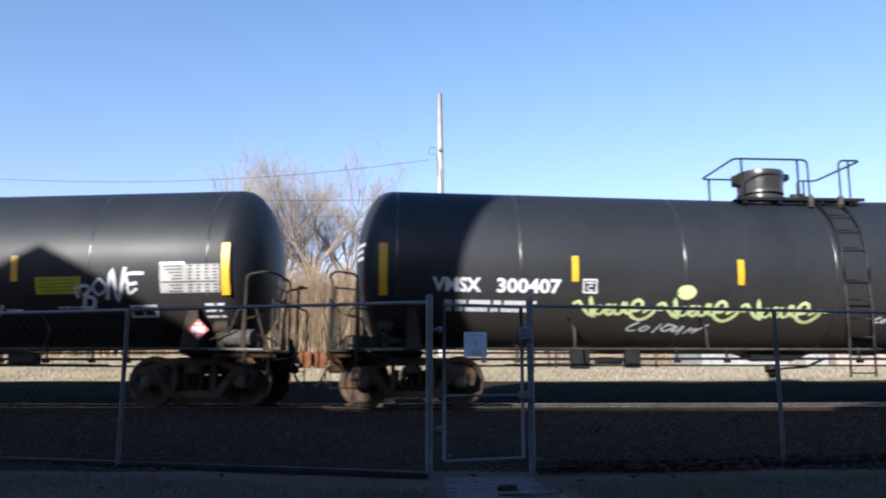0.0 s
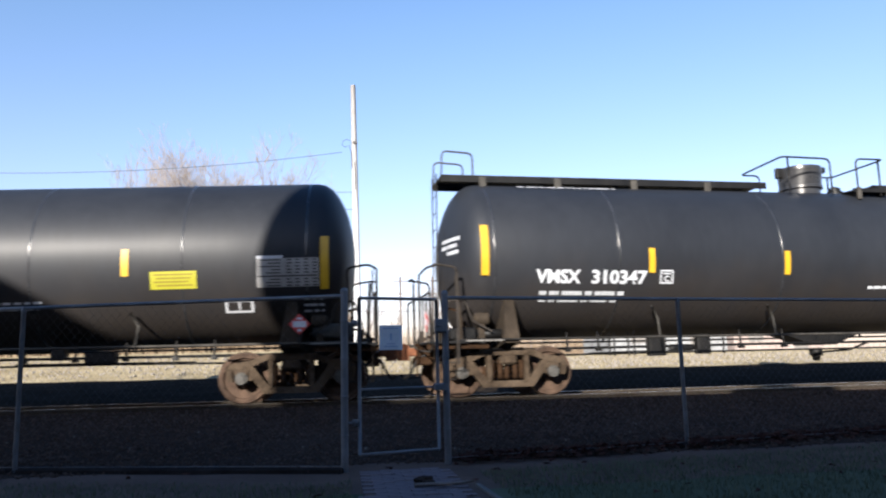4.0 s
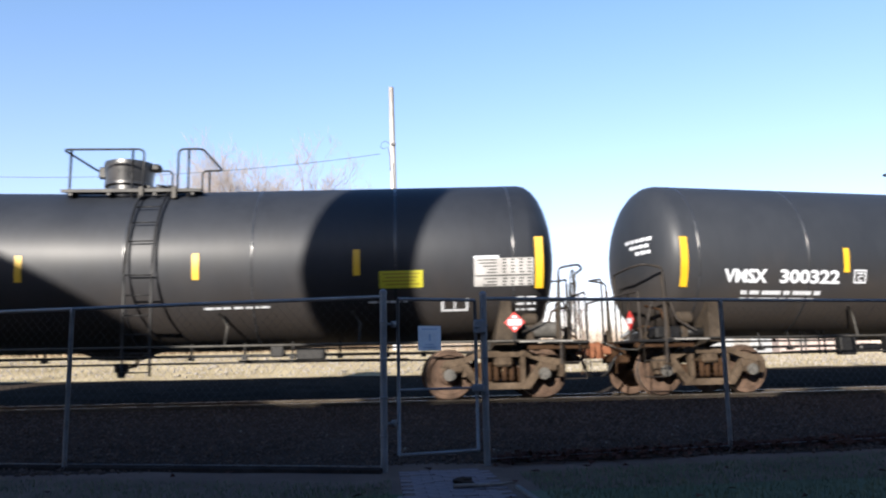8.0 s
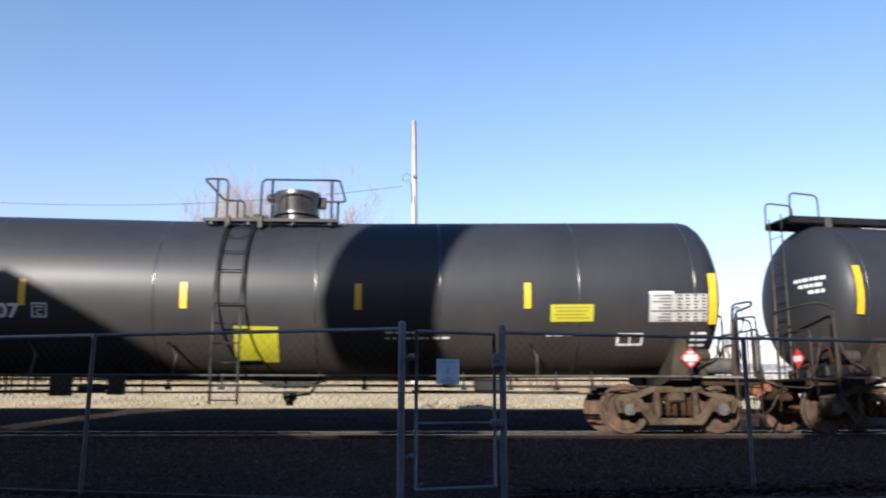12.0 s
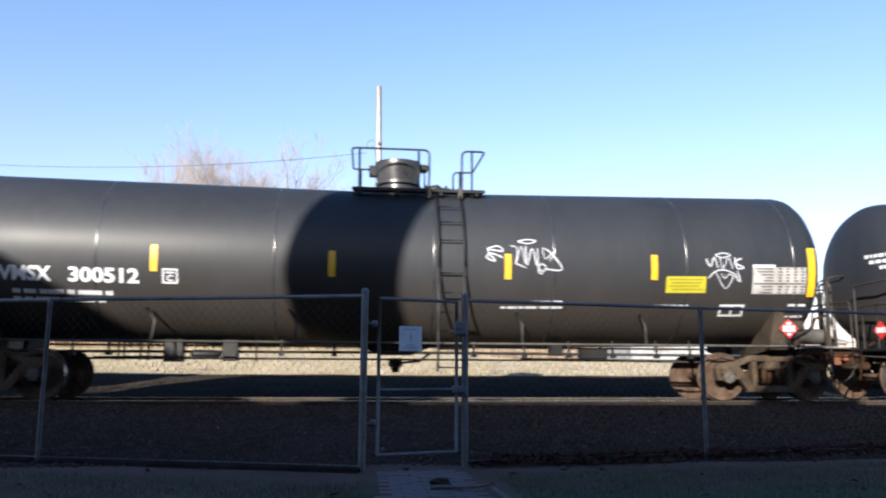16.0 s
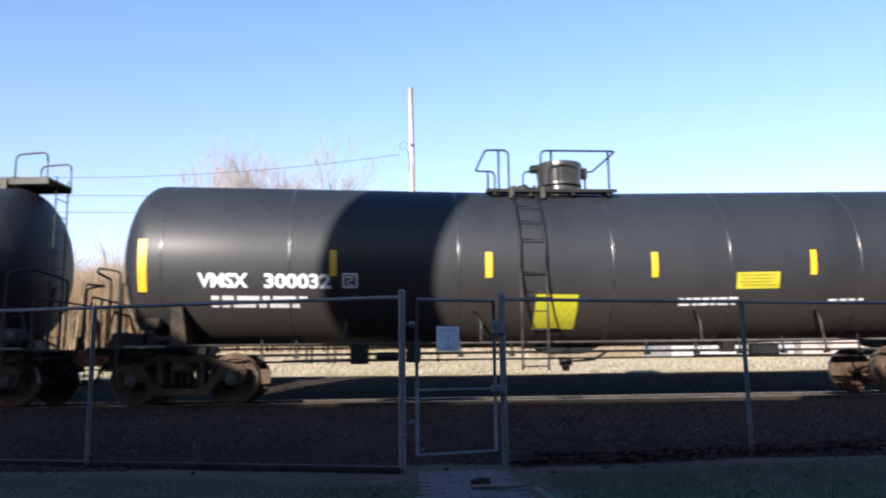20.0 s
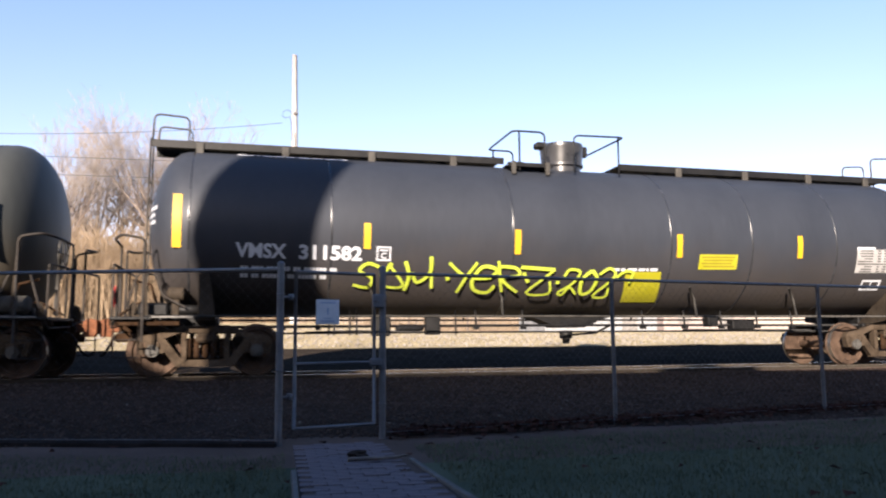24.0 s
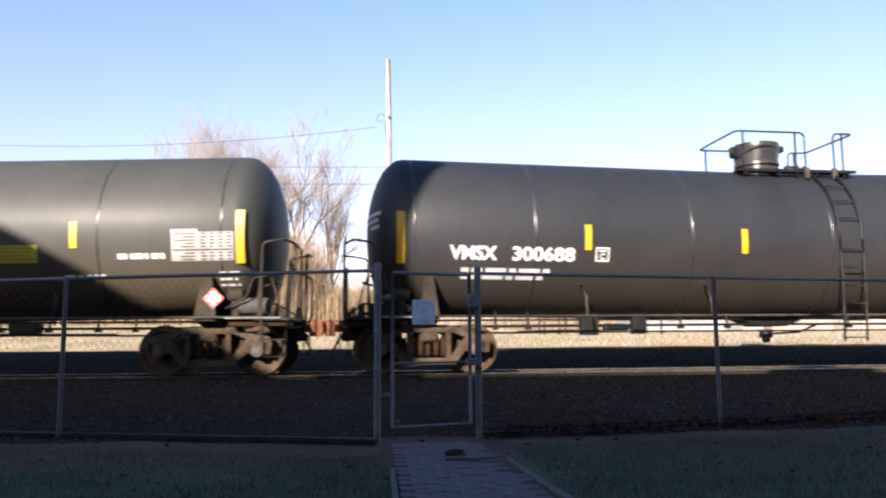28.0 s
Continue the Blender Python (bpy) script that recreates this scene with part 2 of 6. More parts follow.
def tube(bm, pts, r, sides=8, cap=True, mat=0):
    """A round bar along a line of points; r is one radius or one for each point."""
    pts = [Vector(p) for p in pts]
    radii = r if isinstance(r, (list, tuple)) else [r] * len(pts)
    rings = []
    for i, p in enumerate(pts):
        a, b = pts[max(i - 1, 0)], pts[min(i + 1, len(pts) - 1)]
        d = (b - a).normalized()
        u = d.cross(Vector((0, 0, 1)))
        if u.length < 0.05:
            u = d.cross(Vector((0, 1, 0)))
        u.normalize()
        w = d.cross(u)
        rings.append([bm.verts.new(p + radii[i] * (math.cos(k * math.tau / sides) * u + math.sin(k * math.tau / sides) * w)) for k in range(sides)])
    for a, b in zip(rings, rings[1:]):
        for k in range(sides):
            f = bm.faces.new((a[k], a[(k + 1) % sides], b[(k + 1) % sides], b[k]))
            f.material_index, f.smooth = mat, True
    if cap:
        bm.faces.new(rings[0]).material_index = mat
        bm.faces.new(rings[-1][::-1]).material_index = mat
    return bm


def rounded(pts, r=0.08, n=4):
    """A line of points with its inner corners rounded."""
    pts = [Vector(p) for p in pts]
    out = [pts[0]]
    for a, b, c in zip(pts, pts[1:], pts[2:]):
        k = min(r, (a - b).length * 0.45, (c - b).length * 0.45)
        p, s = b + (a - b).normalized() * k, b + (c - b).normalized() * k
        out += [(1 - t) ** 2 * p + 2 * t * (1 - t) * b + t * t * s for t in [i / n for i in range(n + 1)]]
    return out + [pts[-1]]


def lathe(bm, profile, axis="x", sides=48, mat=0, at=(0, 0, 0)):
    """A turned shape: profile is (along, radius) pairs along the axis."""
    rings = []
    at = Vector(at)
    for s, r in profile:
        ring = []
        for k in range(sides):
            c, w = math.cos(k * math.tau / sides) * r, math.sin(k * math.tau / sides) * r
            ring.append(bm.verts.new(at + Vector({"x": (s, c, w), "y": (c, s, w), "z": (c, w, s)}[axis])))
        rings.append(ring)
    for a, b in zip(rings, rings[1:]):
        for k in range(sides):
            f = bm.faces.new((a[k], b[k], b[(k + 1) % sides], a[(k + 1) % sides]))
            f.material_index, f.smooth = mat, True
    bm.faces.new(rings[0]).material_index = mat
    bm.faces.new(rings[-1][::-1]).material_index = mat
    for i in range(1, len(profile) - 1):
        u, v = [Vector((profile[j + 1][0] - profile[j][0], profile[j + 1][1] - profile[j][1])) for j in (i - 1, i)]
        if u.length and v.length and u.angle(v) > 0.6:
            for k in range(sides):
                bm.edges.get((rings[i][k], rings[i][(k + 1) % sides])).smooth = False
    bmesh.ops.recalc_face_normals(bm, faces=bm.faces)
    return bm


def plate(bm, outline, y0, y1, mat=0):
    """A flat casting: an outline of (x, z) points drawn out from y0 to y1."""
    a = [bm.verts.new((x, y0, z)) for x, z in outline]
    b = [bm.verts.new((x, y1, z)) for x, z in outline]
    n = len(outline)
    bm.faces.new(a).material_index = mat
    bm.faces.new(b[::-1]).material_index = mat
    for k in range(n):
        bm.faces.new((a[k], b[k], b[(k + 1) % n], a[(k + 1) % n])).material_index = mat
    bmesh.ops.recalc_face_normals(bm, faces=bm.faces)
    return bm


# ---- the line of the track: a gentle bend past the yard, straight beyond ----
BEND, REACH, TRACK_Y = 0.00600, 22.0, 15.415


def track_point(s, off=0.0):
    """Place and heading at s metres along the track; off: metres to the far side."""
    e = max(-REACH, min(REACH, s))
    h = BEND * e
    x, y = math.sin(h) / BEND, TRACK_Y + (1 - math.cos(h)) / BEND
    x, y = x + (s - e) * math.cos(h), y + (s - e) * math.sin(h)
    return x - off * math.sin(h), y + off * math.cos(h), h


TRAVEL = (187.206, 185.926, 0.082, -0.435, 1.518, 0.385, -0.698)
# small unevenness of the pace: seconds, metres
SWAY = ((12, 13.5, 14.2, 15, 19.5, 20, 20.5, 22.5, 23), (0, -0.25, -0.08, 0, 0, 0.1, -0.18, -0.33, 0))
CAR_PITCH, TRUCK_REACH, WHEEL_R = 18.65, 7.37, 0.46


def travel(t):
    """Metres that the train has gone by."""
    u = (t - 14) / 14
    return sum(c * u ** i for i, c in enumerate(TRAVEL)) + float(np.interp(t, *SWAY))


def car_pose(i, t):
    """Pose of car number i: its two trucks stand on the track."""
    s = (i + 0.5) * CAR_PITCH - travel(t)
    ax, ay, _ = track_point(s - TRUCK_REACH)
    bx, by, _ = track_point(s + TRUCK_REACH)
    return pose((ax + bx) / 2, (ay + by) / 2, 0, 0, 0, math.degrees(math.atan2(by - ay, bx - ax)))
# ---- the ground, one sheet that follows the track ----


def ground_height(d, s=0.0):
    """Height of the ground d metres beyond the track's middle, s metres along it; the bank falls away to one side."""
    if d > 9.4 and s > 2:
        k = min(1.0, (s - 2) / 7)
        return 0.36 + (ground_height(d) - 0.36) * (1 - 0.45 * k * k * (3 - 2 * k))
    for (d0, z0), (d1, z1) in zip(GROUND, GROUND[1:]):
        if d <= d1:
            return z0 + (z1 - z0) * (d - d0) / (d1 - d0)
    return GROUND[-1][1]


GROUND = [(-900, -0.6), (-30, -0.55), (-7.0, -0.46), (-6.2, -0.46), (-3.4, -0.36), (-1.75, -0.20), (-1.3, -0.15), (-0.9, -0.085), (-0.65, -0.085), (-0.5, -0.12), (1.4, -0.125), (1.9, -0.11),
          (4.0, 0.0), (9.4, 0.36), (10.0, 0.44), (16.0, 1.25), (20.0, 1.4), (30.0, 1.5), (900, 1.9)]
LINES = [-900, -300, -100, -40, -25, -15, -12, -10] + [-9 + 0.25 * k for k in range(76)] + [11, 12, 13, 14, 16, 18, 20, 24, 30, 45, 80, 200, 900]
STATIONS = [-900, -400, -200, -100, -60, -40, -30] + [-24 + 0.5 * k for k in range(105)] + [32, 40, 60, 100, 200, 400, 900]


M_SOIL = material("bare_brown_soil", (0.06426, 0.04536, 0.03861), (0.1331, 0.09396, 0.07796), 1.2, 25, 1.0, 0, 0.8, 0.8, spec=0.0)


def make_ground():
    bm = bmesh.new()
    grid = []
    for s in STATIONS:
        row = []
        for d in LINES:
            x, y, _ = track_point(s, d)
            z = ground_height(d, s)
            rough = 0.02 if abs(d) > 1.6 else 0.008
            z += rough * noise.noise((x * 0.9, y * 0.9, 3.1)) + (0.03 * noise.noise((x * 0.25, y * 0.25, 7.7)) if abs(d) > 3 else 0)
            row.append(bm.verts.new((x, y, z)))
        grid.append(row)
    for a, b in zip(grid, grid[1:]):
        for k in range(len(LINES) - 1):
            d = (LINES[k] + LINES[k + 1]) / 2
            f = bm.faces.new((a[k], b[k], b[k + 1], a[k + 1]))
            f.smooth = True
            # slot 4: the strip darkened to stand for the train's shade
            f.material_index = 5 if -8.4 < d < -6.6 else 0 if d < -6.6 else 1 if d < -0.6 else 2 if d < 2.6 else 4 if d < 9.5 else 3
    return bm


ground = part("ground", make_ground(), [M_LAWN, M_CINDER, M_BALLAST, M_TAN, M_SHADE_STRIP, M_SOIL])
tagged(ground, "shaded lawn, dark gravel, ballast, roadbed darkened for train shade, sunlit bank", "ground", kind="structure")

# ---- the railway track ----
RAIL_PROFILE = [(-0.075, -0.17), (0.075, -0.17), (0.07, -0.155), (0.012, -0.13), (0.01, -0.05), (0.036, -0.04), (0.037, -0.006), (0.03, 0.0), (-0.03, 0.0), (-0.037, -0.006), (-0.036, -0.04), (-0.01, -0.05), (-0.012, -0.13), (-0.07, -0.155)]


def make_rail(off):
    bm = bmesh.new()
    prev = None
    for s in [-400, -200, -100, -60] + [-40 + 2 * k for k in range(41)] + [60, 100, 200, 400]:
        row = []
        for o, z in RAIL_PROFILE:
            x, y, _ = track_point(s, off + o)
            row.append(bm.verts.new((x, y, z)))
        if prev:
            for k in range(len(row)):
                f = bm.faces.new((prev[k], prev[(k + 1) % len(row)], row[(k + 1) % len(row)], row[k]))
                f.material_index = 1 if k == 7 else 0
        prev = row
    bmesh.ops.recalc_face_normals(bm, faces=bm.faces)
    return bm


for off in (-0.755, 0.755):
    r = part("rail", make_rail(off), [M_RAIL, M_RAILHEAD])
    tagged(r, "rusty steel rail with a worn bright head", "rail", "rails of the track", "structure")
tie_mesh = None
track_bed = tagged(empty("track_ties"), "weathered wooden railway ties in ballast", "railway ties", kind="structure")
for k in range(-70, 71):
    s = k * 0.55
    x, y, h = track_point(s)
    if tie_mesh is None:
        bm = bmesh.new()
        box(bm, -0.115, 0.115, -1.3, 1.3, -0.34, -0.135, 0.012)
        t = part("tie", bm, M_TIE, track_bed)
        tie_mesh = t.data
    else:
        t = new("tie", tie_mesh)
        t.parent = track_bed
    t.matrix_basis = pose(x, y, random.uniform(-0.012, 0.006), 0, 0, math.degrees(h) + random.uniform(-1.2, 1.2))


def stones(name, n, place, size, mat, label, seed):
    """Loose stones lying on the ground, joined into one mesh."""
    rng = random.Random(seed)
    verts, faces = [], []
    for _ in range(n):
        s, d = place(rng)
        x, y, _ = track_point(s, d)
        z = ground_height(d, s)
        r = rng.uniform(*size)
        rot = Euler((rng.uniform(0, 6), rng.uniform(0, 6), rng.uniform(0, 6))).to_matrix()
        b = len(verts)
        for v in ((1, 0, 0), (-1, 0, 0), (0, 1, 0), (0, -1, 0), (0, 0, 1), (0, 0, -1)):
            p = rot @ (Vector(v) * r * rng.uniform(0.6, 1.1))
            verts.append((x + p.x, y + p.y, z + r * 0.3 + p.z * 0.8))
        for f in ((0, 2, 4), (2, 1, 4), (1, 3, 4), (3, 0, 4), (2, 0, 5), (1, 2, 5), (3, 1, 5), (0, 3, 5)):
            faces.append([b + k for k in f])
    me = bpy.data.meshes.new(name)
    me.from_pydata(verts, [], faces)
    me.materials.append(mat)
    return tagged(new(name, me), label, "gravel", kind="stuff")


M_PEBBLE = material("dark_cinder_stone", (0.02395, 0.01749, 0.01524), (0.09579, 0.07029, 0.05975), 6, 30, 0.9, 0, 0.3, 0.8, spec=0.0)
M_STONE = material("mixed_ballast_stone", (0.11, 0.088, 0.058), (0.29, 0.24, 0.165), 6, 30, 0.9, 0, 0.3, 0.8, spec=0.0)
stones("ballast_stones", 9000, lambda r: (r.uniform(-14, 20), r.uniform(-0.6, 2.4)), (0.02, 0.045), M_STONE, "grey crushed ballast stones round the rails", 2)
stones("loose_gravel", 20000, lambda r: (r.uniform(-10, 15), r.uniform(-6.6, -0.8)), (0.014, 0.04), M_PEBBLE, "dark gravel between fence and track", 4)
M_RUBBLE = material("pale_roadside_rubble", (0.08691, 0.0768, 0.06566), (0.298, 0.2752, 0.2488), 9, 30, 0.95, 0, 0.3, 0.9, spec=0.0)
stones("bank_rubble", 6000, lambda r: (r.uniform(-24, 30), r.uniform(9.7, 15.5)), (0.02, 0.07), M_RUBBLE, "pale and dark stones strewn on the sunlit bank", 15)
stones("pale_litter", 34, lambda r: (r.uniform(-8, 12), r.uniform(-6.4, -2.8)), (0.014, 0.032), M_EDGING, "pale stones and scraps of litter on dark gravel", 5)


def leaf_litter(name, n, seed, place, label):
    """Dead leaves caught along the foot of the fence."""
    rng = random.Random(seed)
    verts, faces = [], []
    for _ in range(n):
        x, y, z = place(rng)
        r = rng.uniform(0.03, 0.07)
        rot = Euler((rng.uniform(-0.9, 0.9), rng.uniform(-0.9, 0.9), rng.uniform(0, 6.3))).to_matrix()
        b = len(verts)
        for v in ((r, 0, 0), (0.2 * r, 0.6 * r, 0.2 * r), (-r, 0, 0), (0.1 * r, -0.6 * r, 0.25 * r)):
            p = rot @ Vector(v)
            verts.append((x + p.x, y + p.y, z + abs(p.z) + 0.01))
        faces.append((b, b + 1, b + 2, b + 3))
    me = bpy.data.meshes.new(name)
    me.from_pydata(verts, [], faces)
    me.materials.append(M_LEAF)
    return tagged(new(name, me), label, "dead leaves", kind="stuff")


# ---- chain-link fence and gate ----
TOP_Z, FOOT_Z = 1.38, -0.46
LEFT_LINE = [(-11.2, 11.7), (-7.4, 10.55), (-3.62, 9.41), (0.04, 8.32)]
RIGHT_LINE = [(1.18, 8.70), (4.26, 9.30), (7.84, 9.95), (11.3, 10.6), (14.8, 11.25)]


def chain_link(bm, a, b, z0, z1, mesh=0.055, r=0.0015):
    """Woven wire between two posts: each wire zigzags down its own column."""
    a, b = Vector((*a, 0)), Vector((*b, 0))
    along = (b - a).normalized()
    side = Vector((-along.y, along.x, 0))
    n = int((b - a).length / mesh)
    rows = int((z1 - z0) / mesh)
    for k in range(n):
        pts = []
        for j in range(rows + 1):
            p = a + along * ((k + (j + k) % 2) * mesh) + side * (0.003 if j % 2 else -0.003)
            pts.append((p.x, p.y, z1 - j * (z1 - z0) / rows))
        tube(bm, pts, r, 3, False)
    return bm


def post(bm, x, y, z0, z1, r):
    lathe(bm, [(z0, r), (z1 - 0.02, r), (z1 - 0.015, r * 1.12), (z1 + 0.015, r * 1.08), (z1 + 0.035, r * 0.5)], "z", 12, 0, (x, y, 0))
    return bm


def make_fence(name, line, end_posts):
    fence = tagged(empty(name, pose(0, 0, 0)), "grey galvanized chain-link fence in shade", "fence", "yard fence")
    for k, (x, y) in enumerate(line):
        heavy = k in end_posts
        part("post", post(bmesh.new(), x, y, FOOT_Z - 0.3, TOP_Z + (0.05 if heavy else -0.03), 0.038 if heavy else 0.027), M_GALV, fence)
    for a, b in zip(line, line[1:]):
        bm = bmesh.new()
        tube(bm, [(*a, TOP_Z), (*b, TOP_Z)], 0.021, 10)
        part("top_rail", bm, M_GALV, fence)
        part("wire_mesh", chain_link(bmesh.new(), a, b, FOOT_Z + 0.03, TOP_Z), M_MESH, fence)
        bm = bmesh.new()
        tube(bm, [(*a, FOOT_Z + 0.06), (*b, FOOT_Z + 0.06)], 0.004, 4)
        part("tension_wire", bm, M_GALV, fence)
    for k in end_posts:
        x, y = line[k]
        for z in (-0.1, 0.3, 0.7, 1.1):
            bm = bmesh.new()
            lathe(bm, [(z, 0.043), (z + 0.022, 0.043)], "z", 12, 0, (x, y, 0))
            part("tension_band", bm, M_GALV, fence)
    return fence


make_fence("fence", LEFT_LINE, (3,))
make_fence("fence", RIGHT_LINE, (0,))
gate = tagged(empty("gate"), "closed chain-link gate of galvanized pipe", "gate")
ga, gb = Vector((0.20, 8.375, 0)), Vector((1.08, 8.665, 0))
zg0, zg1 = FOOT_Z + 0.16, TOP_Z - 0.02
for p in (ga, gb):
    part("gate_stile", tube(bmesh.new(), [(p.x, p.y, zg0), (p.x, p.y, zg1)], 0.019, 10), M_GALV, gate)
for z, r in ((zg0, 0.019), (zg1, 0.019), (0.38, 0.014)):
    part("gate_rail", tube(bmesh.new(), [(ga.x, ga.y, z), (gb.x, gb.y, z)], r, 10), M_GALV, gate)
part("wire_mesh", chain_link(bmesh.new(), (ga.x, ga.y), (gb.x, gb.y), zg0, zg1), M_MESH, gate)
for z in (0.0, 1.05):
    bm = bmesh.new()
    lathe(bm, [(z, 0.03), (z + 0.07, 0.03)], "z", 10, 0, (0.15, 8.358, 0))
    tube(bm, [(0.04, 8.32, z + 0.035), (0.2, 8.375, z + 0.035)], 0.016, 6)
    part("hinge", bm, M_GALV, gate)
bm = bmesh.new()
box(bm, 1.06, 1.20, 8.63, 8.73, 0.98, 1.14, 0.015)
tube(bm, [(1.06, 8.62, 1.06), (1.22, 8.66, 1.06)], 0.012, 6)
part("latch", bm, M_GALV, gate)
bm = bmesh.new()
box(bm, 1.03, 1.16, 8.58, 8.68, 0.34, 0.42, 0.01)
part("drop_latch", bm, M_GALV, gate)

# ---- the notice on the gate ----
sign = tagged(empty("notice_sign", pose(0.545, 8.455, 0.93, 0, 0, 18.2)), "small faded white notice wired to the gate", "sign")
bm = bmesh.new()
box(bm, -0.135, 0.135, -0.004, 0.0, -0.135, 0.135, 0.002)
part("panel", bm, M_SIGN, sign, "faded white enamel panel")
bm = bmesh.new()
box(bm, -0.012, 0.012, -0.009, -0.005, -0.03, 0.045)
box(bm, -0.09, 0.09, -0.009, -0.005, 0.092, 0.108)
box(bm, -0.05, 0.05, -0.009, -0.005, -0.075, -0.062)
box(bm, -0.08, 0.08, -0.009, -0.005, -0.105, -0.09)
part("print", bm, M_SIGN_BLUE, sign, "faded dark print")

# ---- brick path to the gate ----
path = tagged(empty("brick_path"), "worn reddish brick path leading to the gate", "path", kind="structure")
bm = bmesh.new()
box(bm, 0.2, 1.25, 3.2, 8.3, FOOT_Z - 0.2, FOOT_Z + 0.002)
part("path_bed", bm, M_SOIL, path)
brick_mesh = None
for j in range(45):
    y = 3.3 + j * 0.112
    right = 1.27 - (y - 5.3) * 0.04 if y > 5.3 else 1.27
    x = 0.19 + (0.105 if j % 2 else 0.0)
    while x + 0.2 < right:
        if brick_mesh is None:
            bm = bmesh.new()
            box(bm, -0.102, 0.102, -0.054, 0.054, -0.06, 0.0, 0.004)
            b = part("brick", bm, M_BRICK, path)
            brick_mesh = b.data
        else:
            b = new("brick", brick_mesh)
            b.parent = path
        b.matrix_basis = pose(x + 0.1, y, FOOT_Z + 0.012 + random.uniform(-0.006, 0.006), random.uniform(-1, 1), random.uniform(-1, 1), random.uniform(-1, 1))
        x += 0.209
for line in ([(1.21, 7.0), (1.26, 6.0), (1.32, 5.2), (1.34, 3.4)], [(0.16, 6.6), (0.15, 5.3), (0.14, 3.4)]):
    for a, b in zip(line, line[1:]):
        a, b = Vector(a), Vector(b)
        m = max(1, int((b - a).length / 0.6))
        for k in range(m):
            p = a + (b - a) * (k + 0.5) / m
            bm = bmesh.new()
            box(bm, -0.5 * (b - a).length / m + 0.006, 0.5 * (b - a).length / m - 0.006, -0.022, 0.022, -0.1, 0.03, 0.008)
            e = part("edging_stone", bm, M_EDGING, path, "pale concrete edging")
            e.matrix_basis = pose(p.x, p.y, FOOT_Z, 0, 0, math.degrees(math.atan2(b.y - a.y, b.x - a.x)))
for a, b in zip(LEFT_LINE, LEFT_LINE[1:]):
    a, b = Vector(a), Vector(b)
    bm = bmesh.new()
    box(bm, -(b - a).length / 2 + 0.05, (b - a).length / 2 - 0.05, -0.05, 0.05, -0.06, 0.05, 0.012)
    timber = part("landscape_timber", bm, M_TIMBER)
    m = (a + b) / 2
    timber.matrix_basis = pose(m.x + 0.02, m.y - 0.09, FOOT_Z, 0, 0, math.degrees(math.atan2(b.y - a.y, b.x - a.x)))
    tagged(timber, "dark weathered timber along the fence foot", "timber", "timbers along the fence")

# ---- things lying by the gate ----
bm = bmesh.new()
bmesh.ops.create_icosphere(bm, subdivisions=3, radius=0.1)
for v in bm.verts:
    v.co *= 0.75 + 0.5 * noise.noise(v.co * 14)
    v.co.z *= 0.5
    v.co.x *= 1.3
clump = part("dirt_clod", bm, M_CINDER)
clump.matrix_basis = pose(0.78, 7.31, FOOT_Z + 0.03)
tagged(clump, "dark clod of earth on the brick path", "clod")
bm = bmesh.new()
tube(bm, [(0.0, 0, 0.015), (0.2, -0.05, 0.02), (0.42, -0.02, 0.015), (0.55, 0.06, 0.02)], [0.022, 0.02, 0.015, 0.008], 6)
tube(bm, [(0.2, -0.05, 0.02), (0.3, -0.16, 0.03)], [0.012, 0.006], 5)
stick = part("fallen_stick", bm, M_BARK)
stick.matrix_basis = pose(0.64, 6.98, FOOT_Z + 0.022, 0, 0, 4)
tagged(stick, "dark fallen stick across the brick path", "stick")
leaf_litter("leaf_litter", 2600, 6, lambda r: ((lambda u, w: (1.3 + u * 9.5, 8.72 + u * 1.83 + w, FOOT_Z + max(0.0, 0.10 - abs(w) * 0.3) * r.random()))(r.random(), r.gauss(0.05, 0.18))), "dead reddish leaves caught along the fence foot")
leaf_litter("lawn_leaves", 90, 7, lambda r: (r.uniform(-5, 8), r.uniform(4.4, 8.6), FOOT_Z), "scattered dead leaves on the shaded lawn")


def grass(name, n, seed, place, height, mat, label):
    rng = random.Random(seed)
    verts, faces = [], []
    for _ in range(n):
        x, y, z = place(rng)
        h, w, a = height * rng.uniform(0.5, 1.2), rng.uniform(0.003, 0.006), rng.uniform(0, 6.3)
        lx, ly = rng.uniform(-0.5, 0.5) * h, rng.uniform(-0.5, 0.5) * h
        b = len(verts)
        verts += [(x - w * math.cos(a), y - w * math.sin(a), z), (x + w * math.cos(a), y + w * math.sin(a), z), (x + lx, y + ly, z + h)]
        faces.append((b, b + 1, b + 2))
    me = bpy.data.meshes.new(name)
    me.from_pydata(verts, [], faces)
    me.materials.append(mat)
    return tagged(new(name, me), label, "grass", kind="stuff")


def lawn_spot(r):
    while True:
        x, y = r.uniform(-7, 9), r.uniform(3.8, 9.2)
        edge = 8.3 - x * 0.3 if x < 0 else 8.5 + 0.18 * x
        if y < edge - (0.75 if x < 0 else 0.6 + 0.03 * x) - 0.25 * r.random() and not (0.1 < x < 1.4 and y < 8.5):
            return x, y, FOOT_Z - 0.01


M_GRASS = material("winter_grass_blades", (0.05606, 0.06945, 0.04398), (0.1212, 0.1332, 0.08797), 2, 30, 0.9, 0, 0.0, spec=0.0)
grass("lawn_grass", 60000, 8, lawn_spot, 0.05, M_GRASS, "short dull winter grass in shade")


def bank_spot(r):
    s, d = r.uniform(-26, 34), r.uniform(9.6, 19)
    x, y, _ = track_point(s, d)
    return x, y, ground_height(d, s) - 0.02


